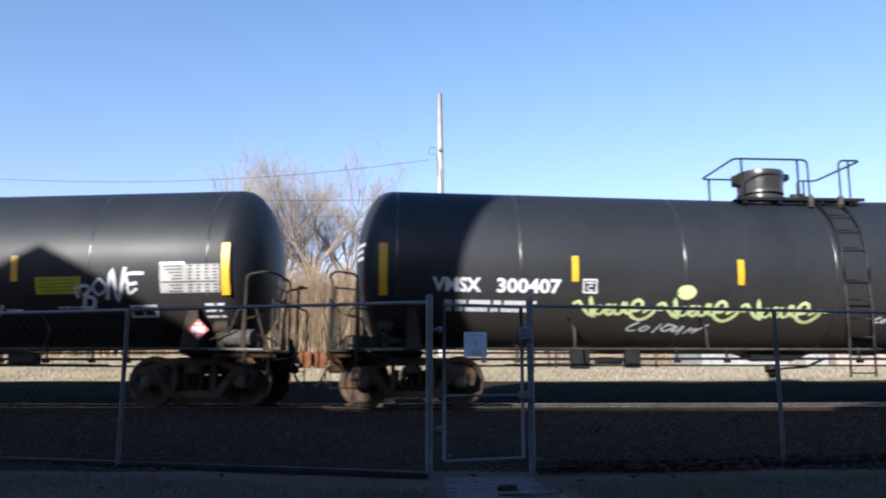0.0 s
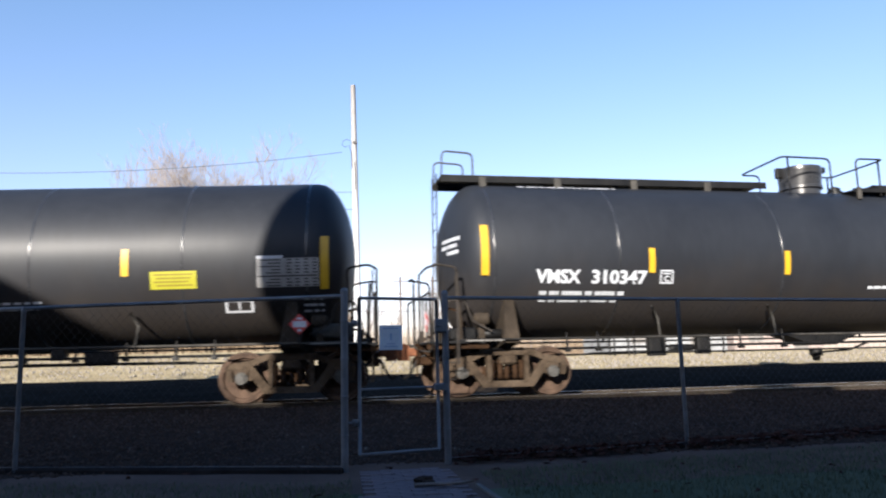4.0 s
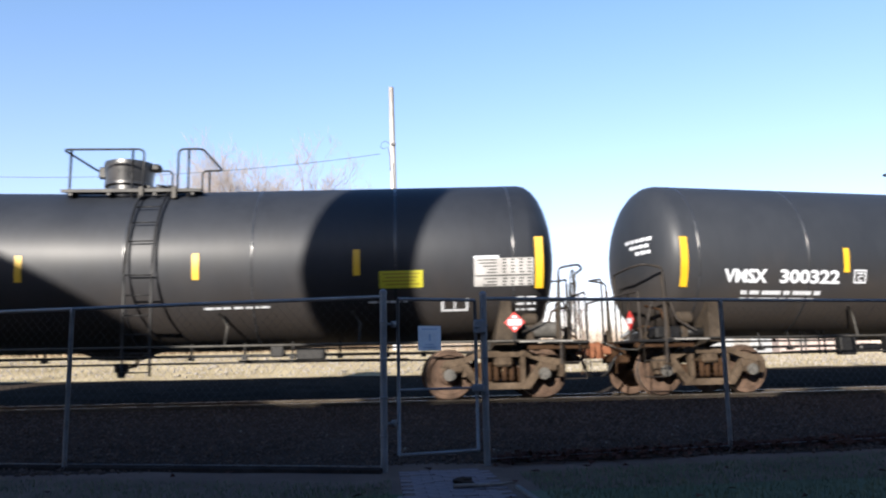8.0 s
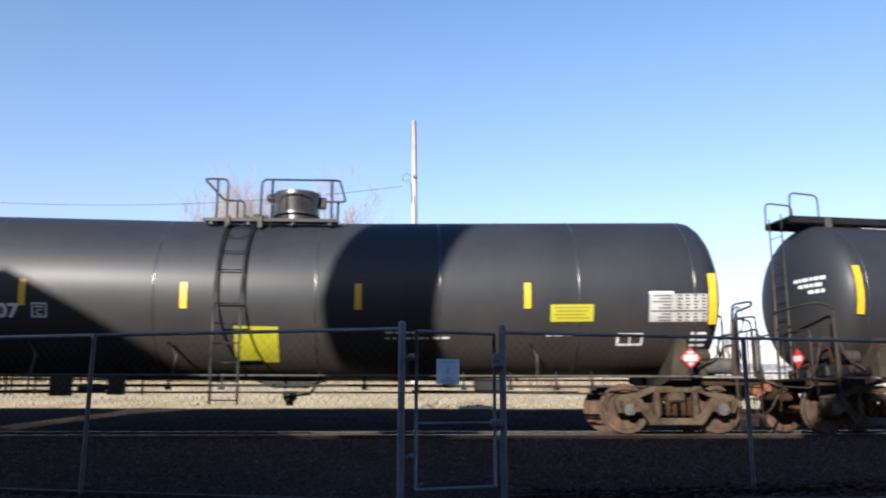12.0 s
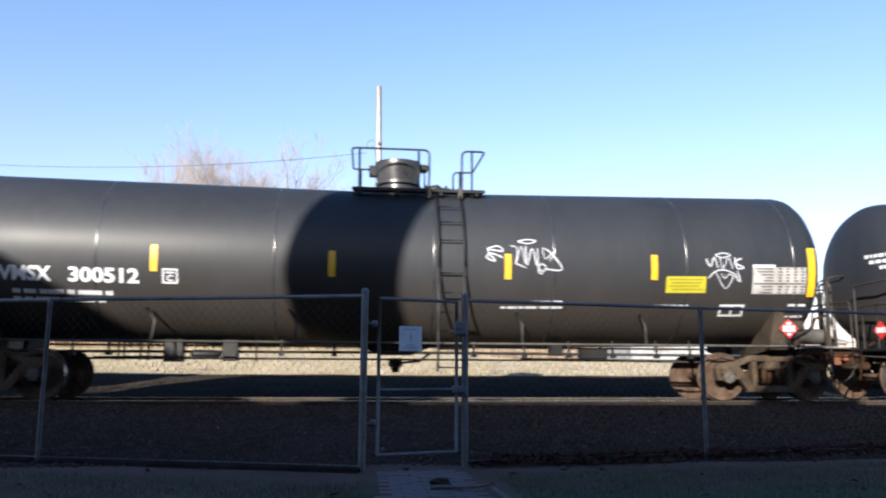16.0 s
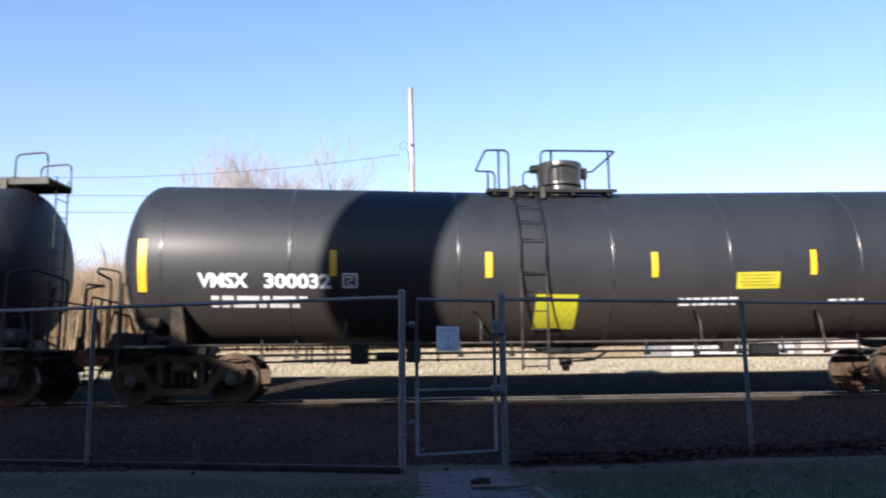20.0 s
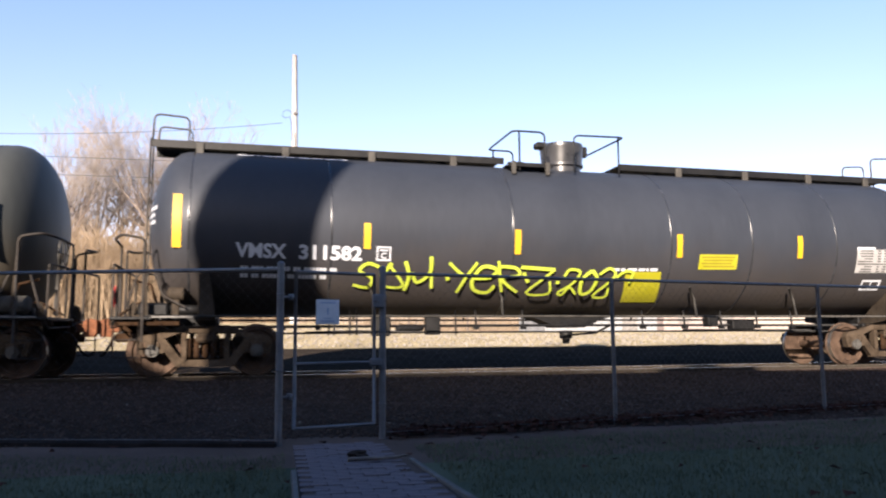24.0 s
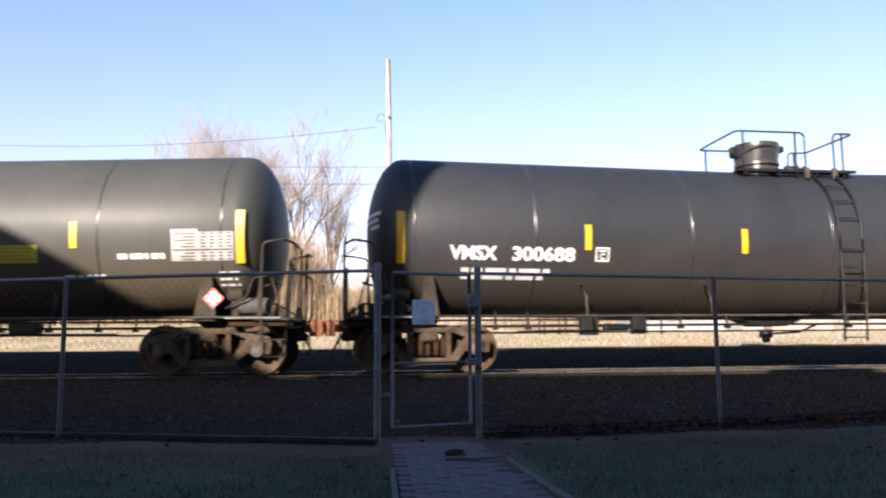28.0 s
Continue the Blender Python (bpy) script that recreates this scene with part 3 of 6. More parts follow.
M_STRAW = material("straw_blades", (0.1924, 0.16, 0.1002), (0.3352, 0.2944, 0.2143), 2, 30, 0.95, 0, 0.0, spec=0.0)
grass("bank_grass", 30000, 9, bank_spot, 0.14, M_STRAW, "dry straw-coloured grass on the sunlit bank")

# ---- utility pole and wires ----
pole = tagged(empty("utility_pole", pose(0.66, 37.0, 0)), "tall bare sun-bleached wooden utility pole", "utility pole")
part("shaft", tube(bmesh.new(), [(0.16, 0, 1.1), (0.12, 0, 6.0), (0.0, 0, 14.55)], [0.2, 0.17, 0.125], 14), M_POLE, pole)
bm = bmesh.new()
tube(bm, [(0.1, -0.16, 9.2), (0.08, -0.16, 10.0), (0.06, -0.15, 10.6)], 0.02, 5)
part("conduit", bm, M_WIRE, pole)
bm = bmesh.new()
box(bm, -0.02, 0.2, -0.22, -0.12, 11.5, 11.62, 0.01)
part("bracket", bm, M_WIRE, pole)
bm = bmesh.new()
tube(bm, [(-0.12 - 0.0, -0.2, 11.6), (-0.3, -0.2, 11.72), (-0.5, -0.2, 11.62), (-0.55, -0.2, 11.4), (-0.4, -0.2, 11.3), (-0.2, -0.2, 11.4), (-0.1, -0.2, 11.0), (-0.08, -0.2, 10.2)], 0.016, 5)
part("cable_loop", bm, M_WIRE, pole)


def wire(a, b, sag, r=0.014):
    a, b = Vector(a), Vector(b)
    pts = [a.lerp(b, k / 24) - Vector((0, 0, sag * 4 * (k / 24) * (1 - k / 24))) for k in range(25)]
    return tagged(part("overhead_wire", tube(bmesh.new(), pts, r, 5), M_WIRE), "thin dark overhead cable", "cable", "overhead cables")


copy_thing(pole, pose(-31.0, 37.0, 0))
wire((0.1, 36.8, 11.05), (-31.6, 36.8, 11.05), 1.2)
wire((0.66, 36.8, 9.05), (-31.0, 36.8, 9.3), 0.2)
wire((0.66, 36.8, 8.2), (-31.0, 36.8, 8.4), 0.15)

# ---- bare trees and brush beyond the track ----


def limb(bm, rng, p, d, r, length, depth):
    """One branch with its side shoots; the outer ones spread and droop a little."""
    n = 4 if depth > 1 else 3
    pts, radii = [p], [r]
    for k in range(n):
        d = (d + Vector((rng.gauss(0, 0.17), rng.gauss(0, 0.17), rng.gauss(0.04, 0.12)))).normalized()
        p = p + d * length / n
        pts.append(p)
        radii.append(max(r * (1 - 0.6 * (k + 1) / n), 0.006))
    tube(bm, pts, radii, 6 if depth > 2 else 4 if depth > 1 else 3, False, 0 if depth > 1 else 1)
    if depth == 0:
        return
    for k in range((0, 4, 4, 4, 4)[depth]):
        i = rng.randrange(1, n + 1)
        axis = Vector((rng.gauss(0, 1), rng.gauss(0, 1), rng.gauss(0, 0.5))).normalized()
        nd = (d + axis * rng.uniform(0.4, 0.9) + Vector((0, 0, 0.25))).normalized()
        limb(bm, rng, pts[i], nd, radii[i] * rng.uniform(0.5, 0.72), length * rng.uniform(0.45, 0.72), depth - 1)


def tree(x, y, height, seed, depth=4, limbs=6):
    rng = random.Random(seed)
    t = tagged(empty("bare_tree", pose(x, y, 1.35, 0, 0, rng.uniform(0, 360))), "leafless winter tree with pale grey twigs", "tree", "bare trees behind the track")
    bm = bmesh.new()
    height *= 1.17
    h = height * 0.40
    r = height * 0.0105
    pts = [Vector((0, 0, -1.0)), Vector((rng.gauss(0, 0.1), rng.gauss(0, 0.1), h * 0.5)), Vector((rng.gauss(0, 0.25), rng.gauss(0, 0.25), h))]
    tube(bm, pts, [r * 1.3, r, r * 0.8], 8, False)
    part("trunk", bm, M_BARK, t, "", True)
    bm = bmesh.new()
    for k in range(limbs):
        a = k * math.tau / limbs + rng.uniform(-0.5, 0.5)
        d = Vector((math.cos(a) * rng.uniform(0.2, 0.65), math.sin(a) * rng.uniform(0.2, 0.65), 1)).normalized()
        limb(bm, rng, pts[1].lerp(pts[2], rng.uniform(0.1, 1.0)), d, r * rng.uniform(0.4, 0.65), height * rng.uniform(0.24, 0.32), depth)
    part("crown", bm, [M_BARK, M_TWIG], t)
    return t


for k, (x, y, h) in enumerate([(-10.6, 43, 10.8), (-8.6, 46, 12.4), (-6.6, 44, 12.6), (-4.6, 47, 12.0), (-2.8, 50, 10.6), (-12.8, 50, 9.6), (-7.4, 50, 12.4), (-10.2, 47, 12.2)]):
    tree(x, y, h, 40 + k, 4, 8)
for k, (x, y, h) in enumerate([(-22, 60, 11), (-29, 64, 12), (9, 74, 8.0), (14, 82, 8.5), (22, 88, 9), (31, 92, 9), (42, 96, 10), (3.5, 92, 8.5), (6, 86, 7.5), (11.5, 90, 8.5), (17, 94, 9), (26, 97, 9.5), (37, 99, 9)]):
    tree(x, y, h, 80 + k, 3)


def brush(name, n, seed, place, label):
    """A thicket of thin upright stems with side twigs, joined."""
    rng = random.Random(seed)
    verts, faces = [], []

    def blade(p, q, w):
        b = len(verts)
        u = (q - p).cross(Vector((rng.gauss(0, 1), 1, rng.gauss(0, 1)))).normalized() * w
        v = (q - p).cross(u).normalized() * w
        for r in (u, -0.5 * u + v, -0.5 * u - v):
            verts.append(p + r)
        verts.append(q)
        faces.extend(((b, b + 1, b + 3), (b + 1, b + 2, b + 3), (b + 2, b, b + 3)))

    for _ in range(n):
        x, y, z, h = place(rng)
        p = Vector((x, y, z))
        q = p + Vector((rng.gauss(0, 0.16) * h, rng.gauss(0, 0.12) * h, h))
        blade(p, q, rng.uniform(0.012, 0.03))
        for _ in range(4):
            t = rng.uniform(0.25, 0.9)
            s = p.lerp(q, t)
            blade(s, s + Vector((rng.gauss(0, 0.22) * h, rng.gauss(0, 0.22) * h, rng.uniform(0.05, 0.4) * h)), 0.009)
    me = bpy.data.meshes.new(name)
    me.from_pydata(verts, [], faces)
    me.materials.append(M_BRUSH)
    return tagged(new(name, me), label, "brush", kind="stuff")


brush("brush_thicket", 21000, 11, lambda r: (lambda x: (x, r.uniform(37.0, 46), 1.35, r.uniform(1.3, 5.0) * (1.0 if x < -3 else 0.45)))(r.uniform(-24, 0.5)), "dense dry tan thicket under bare trees")
brush("far_brush", 5000, 12, lambda r: (r.uniform(0, 60), r.uniform(90, 110), 0.7, r.uniform(1.4, 5.4)), "pale dry brush far beyond the track")
brush("left_brush", 2500, 13, lambda r: (r.uniform(-60, -22), r.uniform(40, 62), 1.4, r.uniform(1.6, 5.0)), "dry tan thicket beyond the track")

# ---- far sheds and poles ----


def shed(name, x0, x1, y, depth, h, mat, roof, label):
    s = tagged(empty(name, pose((x0 + x1) / 2, y, 1.5)), label, "building")
    w = (x1 - x0) / 2
    bm = bmesh.new()
    box(bm, -w, w, 0, depth, -1.2, h)
    part("wall", bm, mat, s)
    bm = bmesh.new()
    pts = [(-0.4, h - 0.02), (depth / 2, h + 0.9), (depth + 0.4, h - 0.02), (depth + 0.4, h - 0.2), (-0.4, h - 0.2)]
    a, b = [bm.verts.new((-w - 0.3, p, z)) for p, z in pts], [bm.verts.new((w + 0.3, p, z)) for p, z in pts]
    bm.faces.new(a), bm.faces.new(b[::-1])
    for k in range(5):
        bm.faces.new((a[k], b[k], b[(k + 1) % 5], a[(k + 1) % 5]))
    bmesh.ops.recalc_face_normals(bm, faces=bm.faces)
    part("roof", bm, roof, s)
    n = max(2, int(w / 2.5))
    for k in range(n):
        bm = bmesh.new()
        cx = -w + (k + 0.5) * 2 * w / n
        box(bm, cx - 0.9, cx + 0.9, -0.06, -0.004, 0.0 if k % 3 == 1 else 0.9, min(h - 0.5, 2.2))
        part("door" if k % 3 == 1 else "window", bm, M_SHINGLE, s)
    return s


shed("storage_shed", 28, 41, 78, 9, 2.2, M_SHED, M_SHED, "long low white storage shed beyond the bank")
shed("red_shed", 45, 56, 84, 8, 2.3, M_REDSHED, M_SHINGLE, "low faded red shed beyond the bank")
for x, y in ((7.4, 95), (11.4, 95)):
    p = tagged(empty("far_utility_pole", pose(x, y, 1.4)), "distant thin utility pole with crossarms", "utility pole", "far utility poles")
    part("shaft", tube(bmesh.new(), [(0, 0, -1.0), (0, 0, 10.2)], 0.11, 8), M_BARK, p)
    for z in (8.0, 9.6):
        bm = bmesh.new()
        box(bm, -0.9, 0.9, -0.05, 0.05, z, z + 0.12)
        part("crossarm", bm, M_BARK, p)
wire((-30, 95, 9.4), (60, 95, 9.0), 0.3, 0.03)
wire((-30, 95, 7.8), (60, 95, 7.4), 0.3, 0.03)

# ---- the unseen house behind the camera, shaped by the shadow it lays over the yard ----
house = tagged(empty("house", pose(0, 0, 0)), "brown sided house with grey shingle roofs and added shadow-casting block", "house")
bm = bmesh.new()
box(bm, -24, 16, -11, -2.6, -0.6, 5.9)
part("wall", bm, M_SIDING, house)


def gable_roof(bm, a, b, eave, ridge, axis):
    """A pitched roof over a span; axis: the way its ridge runs."""
    mid = (a[1] + b[1]) / 2 if axis == "x" else (a[0] + b[0]) / 2
    if axis == "x":
        ends = [[(x, a[1], eave), (x, mid, ridge), (x, b[1], eave), (x, b[1], eave - 0.25), (x, a[1], eave - 0.25)] for x in (a[0], b[0])]
    else:
        ends = [[(a[0], y, eave), (mid, y, ridge), (b[0], y, eave), (b[0], y, eave - 0.25), (a[0], y, eave - 0.25)] for y in (a[1], b[1])]
    p, q = [[bm.verts.new(v) for v in e] for e in ends]
    bm.faces.new(p), bm.faces.new(q[::-1])
    for k in range(5):
        bm.faces.new((p[k], q[k], q[(k + 1) % 5], p[(k + 1) % 5]))
    bmesh.ops.recalc_face_normals(bm, faces=bm.faces)
    return bm


part("roof", gable_roof(bmesh.new(), (-24.4, -8.0), (16.4, -2.0), 5.9, 8.75, "x"), M_SHINGLE, house)
bm = bmesh.new()
box(bm, -21.4, -11.4, -12, -5.2, 5.0, 8.7)
part("wing_wall", bm, M_SIDING, house)
part("wing_roof", gable_roof(bmesh.new(), (-21.5, -12.2), (-11.4, -5.0), 8.75, 11.5, "y"), M_SHINGLE, house)
# unseen leaning block, added to cast the broad upright shadow on the train
bm = bmesh.new()
box(bm, -10.7, -8.92, -5.6, -5.0, 4.0, 10.8, 0.02)
plate(bm, [(-10.7, 10.8), (-8.92, 10.8), (-8.486, 13.10), (-10.255, 13.10)], -5.6, -5.0)
part("chimney", bm, M_BRICK, house, "tall reddish brick block added to cast a shadow band")
# unseen gable, sized to throw the low shadow over the right-hand trucks
bm = bmesh.new()
box(bm, -1.85, 0.42, -8.4, -5.02, 7.5, 8.65)
part("dormer_wall", bm, M_SIDING, house)
part("dormer_roof", gable_roof(bmesh.new(), (-2.05, -8.6), (0.6, -5.0), 8.65, 9.92, "y"), M_SHINGLE, house)
for x in (-18, -12, -6, 2, 8, 13):
    bm = bmesh.new()
    box(bm, x - 0.55, x + 0.55, -2.6, -2.54, 1.0, 2.5, 0.01)
    part("window", bm, M_SHED, house)
# ---- tank cars ----
TANK_R, TANK_Z, SLOPE, SHELL = 1.58, 2.575, 0.0137, 7.78
MARK_Z = 0.045  # the marks are set out from a line this far above the axis


BOWED = [True]


def tank_centre(x):
    """Height of the tank's axis: the shell of a plain car falls a little towards its middle, that of a walkway car is straight."""
    return TANK_Z + SLOPE * (min(abs(x), 8.3) if BOWED[0] else 8.0)


def on_tank(x, arc, lift=0.004):
    """A point on the near side of the shell: arc is the height above the axis, along the shell."""
    a = (arc + (0.0 if BOWED[0] else SLOPE * (min(abs(x), 8.3) - 8.0))) / TANK_R
    r = TANK_R + lift
    return Vector((x, -math.cos(a) * r, tank_centre(x) + math.sin(a) * r))


def arc_of(dz):
    return TANK_R * math.asin(max(-0.99, min(0.99, (dz + MARK_Z) / TANK_R)))


def make_tank(left=SHELL, right=SHELL):
    bm = bmesh.new()
    prof = []
    for k in range(9):
        a = math.pi / 2 * k / 8
        prof.append((-left - 0.69 * math.cos(a), max(TANK_R * math.sin(a), 0.02)))
    prof += [(x, TANK_R) for x in (-6.2, -4.4, -2.2, 0.0, 2.2, 4.4, 6.2)]
    for k in range(8, -1, -1):
        a = math.pi / 2 * k / 8
        prof.append((right + 0.69 * math.cos(a), max(TANK_R * math.sin(a), 0.02)))
    lathe(bm, prof, "x", 72)
    for v in bm.verts:
        v.co.z += tank_centre(v.co.x)
    return bm


def ring(x, half, lift, sides=72):
    """A thin band round the shell."""
    bm = bmesh.new()
    rows = []
    for s, r in ((x - half, TANK_R - 0.01), (x - half * 0.6, TANK_R + lift), (x + half * 0.6, TANK_R + lift), (x + half, TANK_R - 0.01)):
        rows.append([bm.verts.new((s, math.cos(k * math.tau / sides) * r, tank_centre(x) + math.sin(k * math.tau / sides) * r)) for k in range(sides)])
    for a, b in zip(rows, rows[1:]):
        for k in range(sides):
            bm.faces.new((a[k], a[(k + 1) % sides], b[(k + 1) % sides], b[k])).smooth = True
    bmesh.ops.recalc_face_normals(bm, faces=bm.faces)
    return bm


def patch(x0, x1, a0, a1, lift=0.005, nx=2, na=4, skew=0.0, bm=None, mat=0):
    """A sheet laid on the near side of the shell; skew shifts its lower edge."""
    bm = bm or bmesh.new()
    g = []
    for j in range(na + 1):
        v = j / na
        a = a0 + (a1 - a0) * v
        g.append([bm.verts.new(on_tank(x0 + (x1 - x0) * i / nx + skew * (1 - v), a, lift)) for i in range(nx + 1)])
    for j in range(na):
        for i in range(nx):
            f = bm.faces.new((g[j][i], g[j][i + 1], g[j + 1][i + 1], g[j + 1][i]))
            f.material_index, f.smooth = mat, True
    return bm


def rod(name, pts, r, mat, parent, label="", sides=8, round_r=0.0):
    return part(name, tube(bmesh.new(), rounded(pts, round_r) if round_r else pts, r, sides), mat, parent, label)


def side_frame(bm, y0, y1):
    """The cast frame of a truck: arched top member, sloping struts, columns round the springs, jaws over the bearings."""
    top = [(-1.17, 0.60), (-1.10, 0.72), (-0.72, 0.78), (-0.44, 0.90), (0.44, 0.90), (0.72, 0.78), (1.10, 0.72), (1.17, 0.60)]
    plate(bm, top + [(1.0, 0.61), (0.74, 0.66), (0.44, 0.775), (-0.44, 0.775), (-0.74, 0.66), (-1.0, 0.61)], y0, y1)
    for s in (-1, 1):
        plate(bm, [(s * 0.32, 0.80), (s * 0.41, 0.80), (s * 0.41, 0.28), (s * 0.32, 0.28)], y0, y1)
        plate(bm, [(s * 0.72, 0.72), (s * 0.86, 0.67), (s * 0.50, 0.19), (s * 0.36, 0.26)], y0 - 0.012, y1 + 0.012)
        plate(bm, [(s * 1.17, 0.62), (s * 1.06, 0.62), (s * 1.03, 0.40), (s * 1.12, 0.40)], y0, y1)
        plate(bm, [(s * 0.74, 0.64), (s * 0.64, 0.64), (s * 0.70, 0.42), (s * 0.77, 0.42)], y0, y1)
    plate(bm, [(-0.52, 0.18), (0.52, 0.18), (0.44, 0.30), (-0.44, 0.30)], y0 - 0.02, y1 + 0.02)
    return bm


def make_wheelset():
    """Two flanged wheels on an axle with bearing caps, about its own middle."""
    bm = bmesh.new()
    for s in (-1, 1):
        rim = [(0.675, 0.10), (0.675, 0.36), (0.66, 0.38), (0.66, 0.48), (0.69, 0.485), (0.70, 0.46), (0.80, 0.452), (0.80, 0.375), (0.755, 0.36), (0.74, 0.20), (0.79, 0.16), (0.80, 0.10)]
        lathe(bm, [(s * y, r) for y, r in rim], "y", 32, 0)
        lathe(bm, [(s * 0.78, 0.085), (s * 0.95, 0.085), (s * 0.955, 0.12), (s * 1.06, 0.12)], "y", 16, 0)
        lathe(bm, [(s * 1.06, 0.115), (s * 1.10, 0.11), (s * 1.105, 0.06), (s * 1.13, 0.055)], "y", 16, 1)
        for k in range(3):
            a = k * math.tau / 3
            box(bm, math.cos(a) * 0.075 - 0.02, math.cos(a) * 0.075 + 0.02, s * 1.10, s * 1.125, math.sin(a) * 0.075 - 0.02, math.sin(a) * 0.075 + 0.02, 0, 1)
        for f in bm.faces:
            c = f.calc_center_median()
            if 0.69 < abs(c.y) < 0.80 and 0.45 < math.hypot(c.x, c.z) < 0.47:
                f.material_index = 2
    lathe(bm, [(-0.7, 0.085), (0.7, 0.085)], "y", 16, 0)
    return bm


def make_truck(car, x):
    for s in (-1, 1):
        f = part("side_frame", side_frame(bmesh.new(), s * 0.94, s * 1.08), M_TRUCK, car, "rusty dust-caked cast steel")
        f.location.x = x
        for k in range(5):
            bm = bmesh.new()
            cx = (k - 2) * 0.145
            lathe(bm, [(0.33 + 0.05 * j, 0.06 if j % 2 else 0.048) for j in range(8)], "z", 10, 0, (0, s * (1.0 + (0.03 if k % 2 else -0.03)), 0))
            sp = part("spring", bm, M_RUST, car)
            sp.location.x = x + cx
        for e in (-1, 1):
            bm = bmesh.new()
            box(bm, -0.13, 0.13, s * 0.94, s * 1.09, 0.50, 0.64, 0.03)
            ad = part("bearing_adapter", bm, M_TRUCK, car)
            ad.location.x = x + e * 0.89
    bm = bmesh.new()
    box(bm, -0.17, 0.17, -1.14, 1.14, 0.60, 0.77, 0.04)
    b = part("bolster", bm, M_TRUCK, car)
    b.location.x = x
    for e in (-1, 1):
        bm = bmesh.new()
        box(bm, -0.05, 0.05, -0.78, 0.78, 0.40, 0.50, 0.02)
        box(bm, -0.07, 0.04, -0.82, -0.68, 0.30, 0.58, 0.02)
        box(bm, -0.07, 0.04, 0.68, 0.82, 0.30, 0.58, 0.02)
        bb = part("brake_beam", bm, M_RUST, car)
        bb.location.x = x + e * 0.37
        w = part("wheelset", make_wheelset(), [M_WHEEL, M_CAP, M_TREAD], car, "rusty wheels with pale bearing caps")
        w.location = (x + e * 0.89, 0, WHEEL_R)


def make_coupler(car, s):
    bm = bmesh.new()
    box(bm, s * 8.41, s * 8.96, -0.17, 0.17, 0.72, 1.05, 0.02)
    part("draft_sill", bm, M_RUST, car)
    bm = bmesh.new()
    box(bm, s * 8.93, s * 9.13, -0.09, 0.09, 0.80, 0.96, 0.02)
    plate(bm, [(s * 9.09, 0.72), (s * 9.29, 0.72), (s * 9.33, 0.80), (s * 9.33, 1.02), (s * 9.19, 1.06), (s * 9.09, 1.0)], -0.16 if s > 0 else -0.02, 0.02 if s > 0 else 0.16)
    part("coupler", bm, M_COUPLER, car, "rusty brown cast coupler")
    rod("air_hose", [(s * 8.81, -0.35, 0.82), (s * 8.99, -0.36, 0.74), (s * 9.13, -0.3, 0.45), (s * 9.23, -0.2, 0.36), (s * 9.27, -0.1, 0.44)], 0.026, M_BLACK, car, "", 6, 0.15)
    rod("uncoupling_lever", [(s * 8.87, -1.42, 0.98), (s * 8.91, -1.3, 0.86), (s * 8.93, -0.4, 0.9), (s * 9.07, -0.1, 1.02)], 0.016, M_GREY_PIPE, car, "", 6, 0.06)


def make_end_clutter(car, s):
    """Levers, pipes, gussets and castings that crowd the platform and the draft sill."""
    bm = bmesh.new()
    box(bm, s * 7.80, s * 8.95, -1.36, -1.22, 0.90, 1.0, 0.01)
    part("platform_beam", bm, M_RUST, car)
    for x, y in ((8.05, -0.75), (8.62, -0.95), (8.75, 0.6)):
        bm = bmesh.new()
        plate(bm, [(s * (x - 0.09), 1.05), (s * (x + 0.11), 1.05), (s * (x + 0.03), 1.30), (s * (x - 0.05), 1.34)], y - 0.014, y + 0.014)
        part("gusset", bm, M_SADDLE, car)
    rod("brake_lever", [(s * 8.15, -1.08, 1.12), (s * 8.32, -1.1, 1.62), (s * 8.62, -1.05, 1.70)], 0.028, M_RUST, car, "", 6)
    rod("brake_pipe", [(s * 7.72, -1.28, 1.22), (s * 8.1, -1.3, 1.42), (s * 8.2, -1.25, 1.78), (s * 8.52, -1.2, 1.82), (s * 8.7, -1.2, 1.2)], 0.02, M_GRAB, car, "", 6, 0.08)
    rod("brake_pipe", [(s * 7.9, -0.9, 1.08), (s * 8.5, -0.7, 1.35), (s * 8.9, -0.6, 1.1)], 0.022, M_RUST, car, "", 6, 0.1)
    bm = bmesh.new()
    lathe(bm, [(s * 7.72, 0.05), (s * 7.76, 0.12), (s * 8.0, 0.12), (s * 8.04, 0.05)], "x", 14, 0, (0, -1.14, 1.46))
    box(bm, s * 7.82, s * 7.95, -1.2, -1.05, 1.05, 1.40, 0.02)
    part("slack_adjuster", bm, M_SADDLE, car, "dusty brown brake casting")
    bm = bmesh.new()
    box(bm, s * 8.70, s * 8.98, -0.42, 0.42, 0.62, 0.78, 0.03)
    box(bm, s * 8.72, s * 8.90, -0.30, -0.18, 0.78, 1.02, 0.02)
    part("coupler_carrier", bm, M_RUST, car)
    rod("hanger_rod", [(s * 8.98, -0.48, 1.02), (s * 9.02, -0.5, 0.6), (s * 9.0, -0.42, 0.42)], 0.016, M_RUST, car, "", 5)


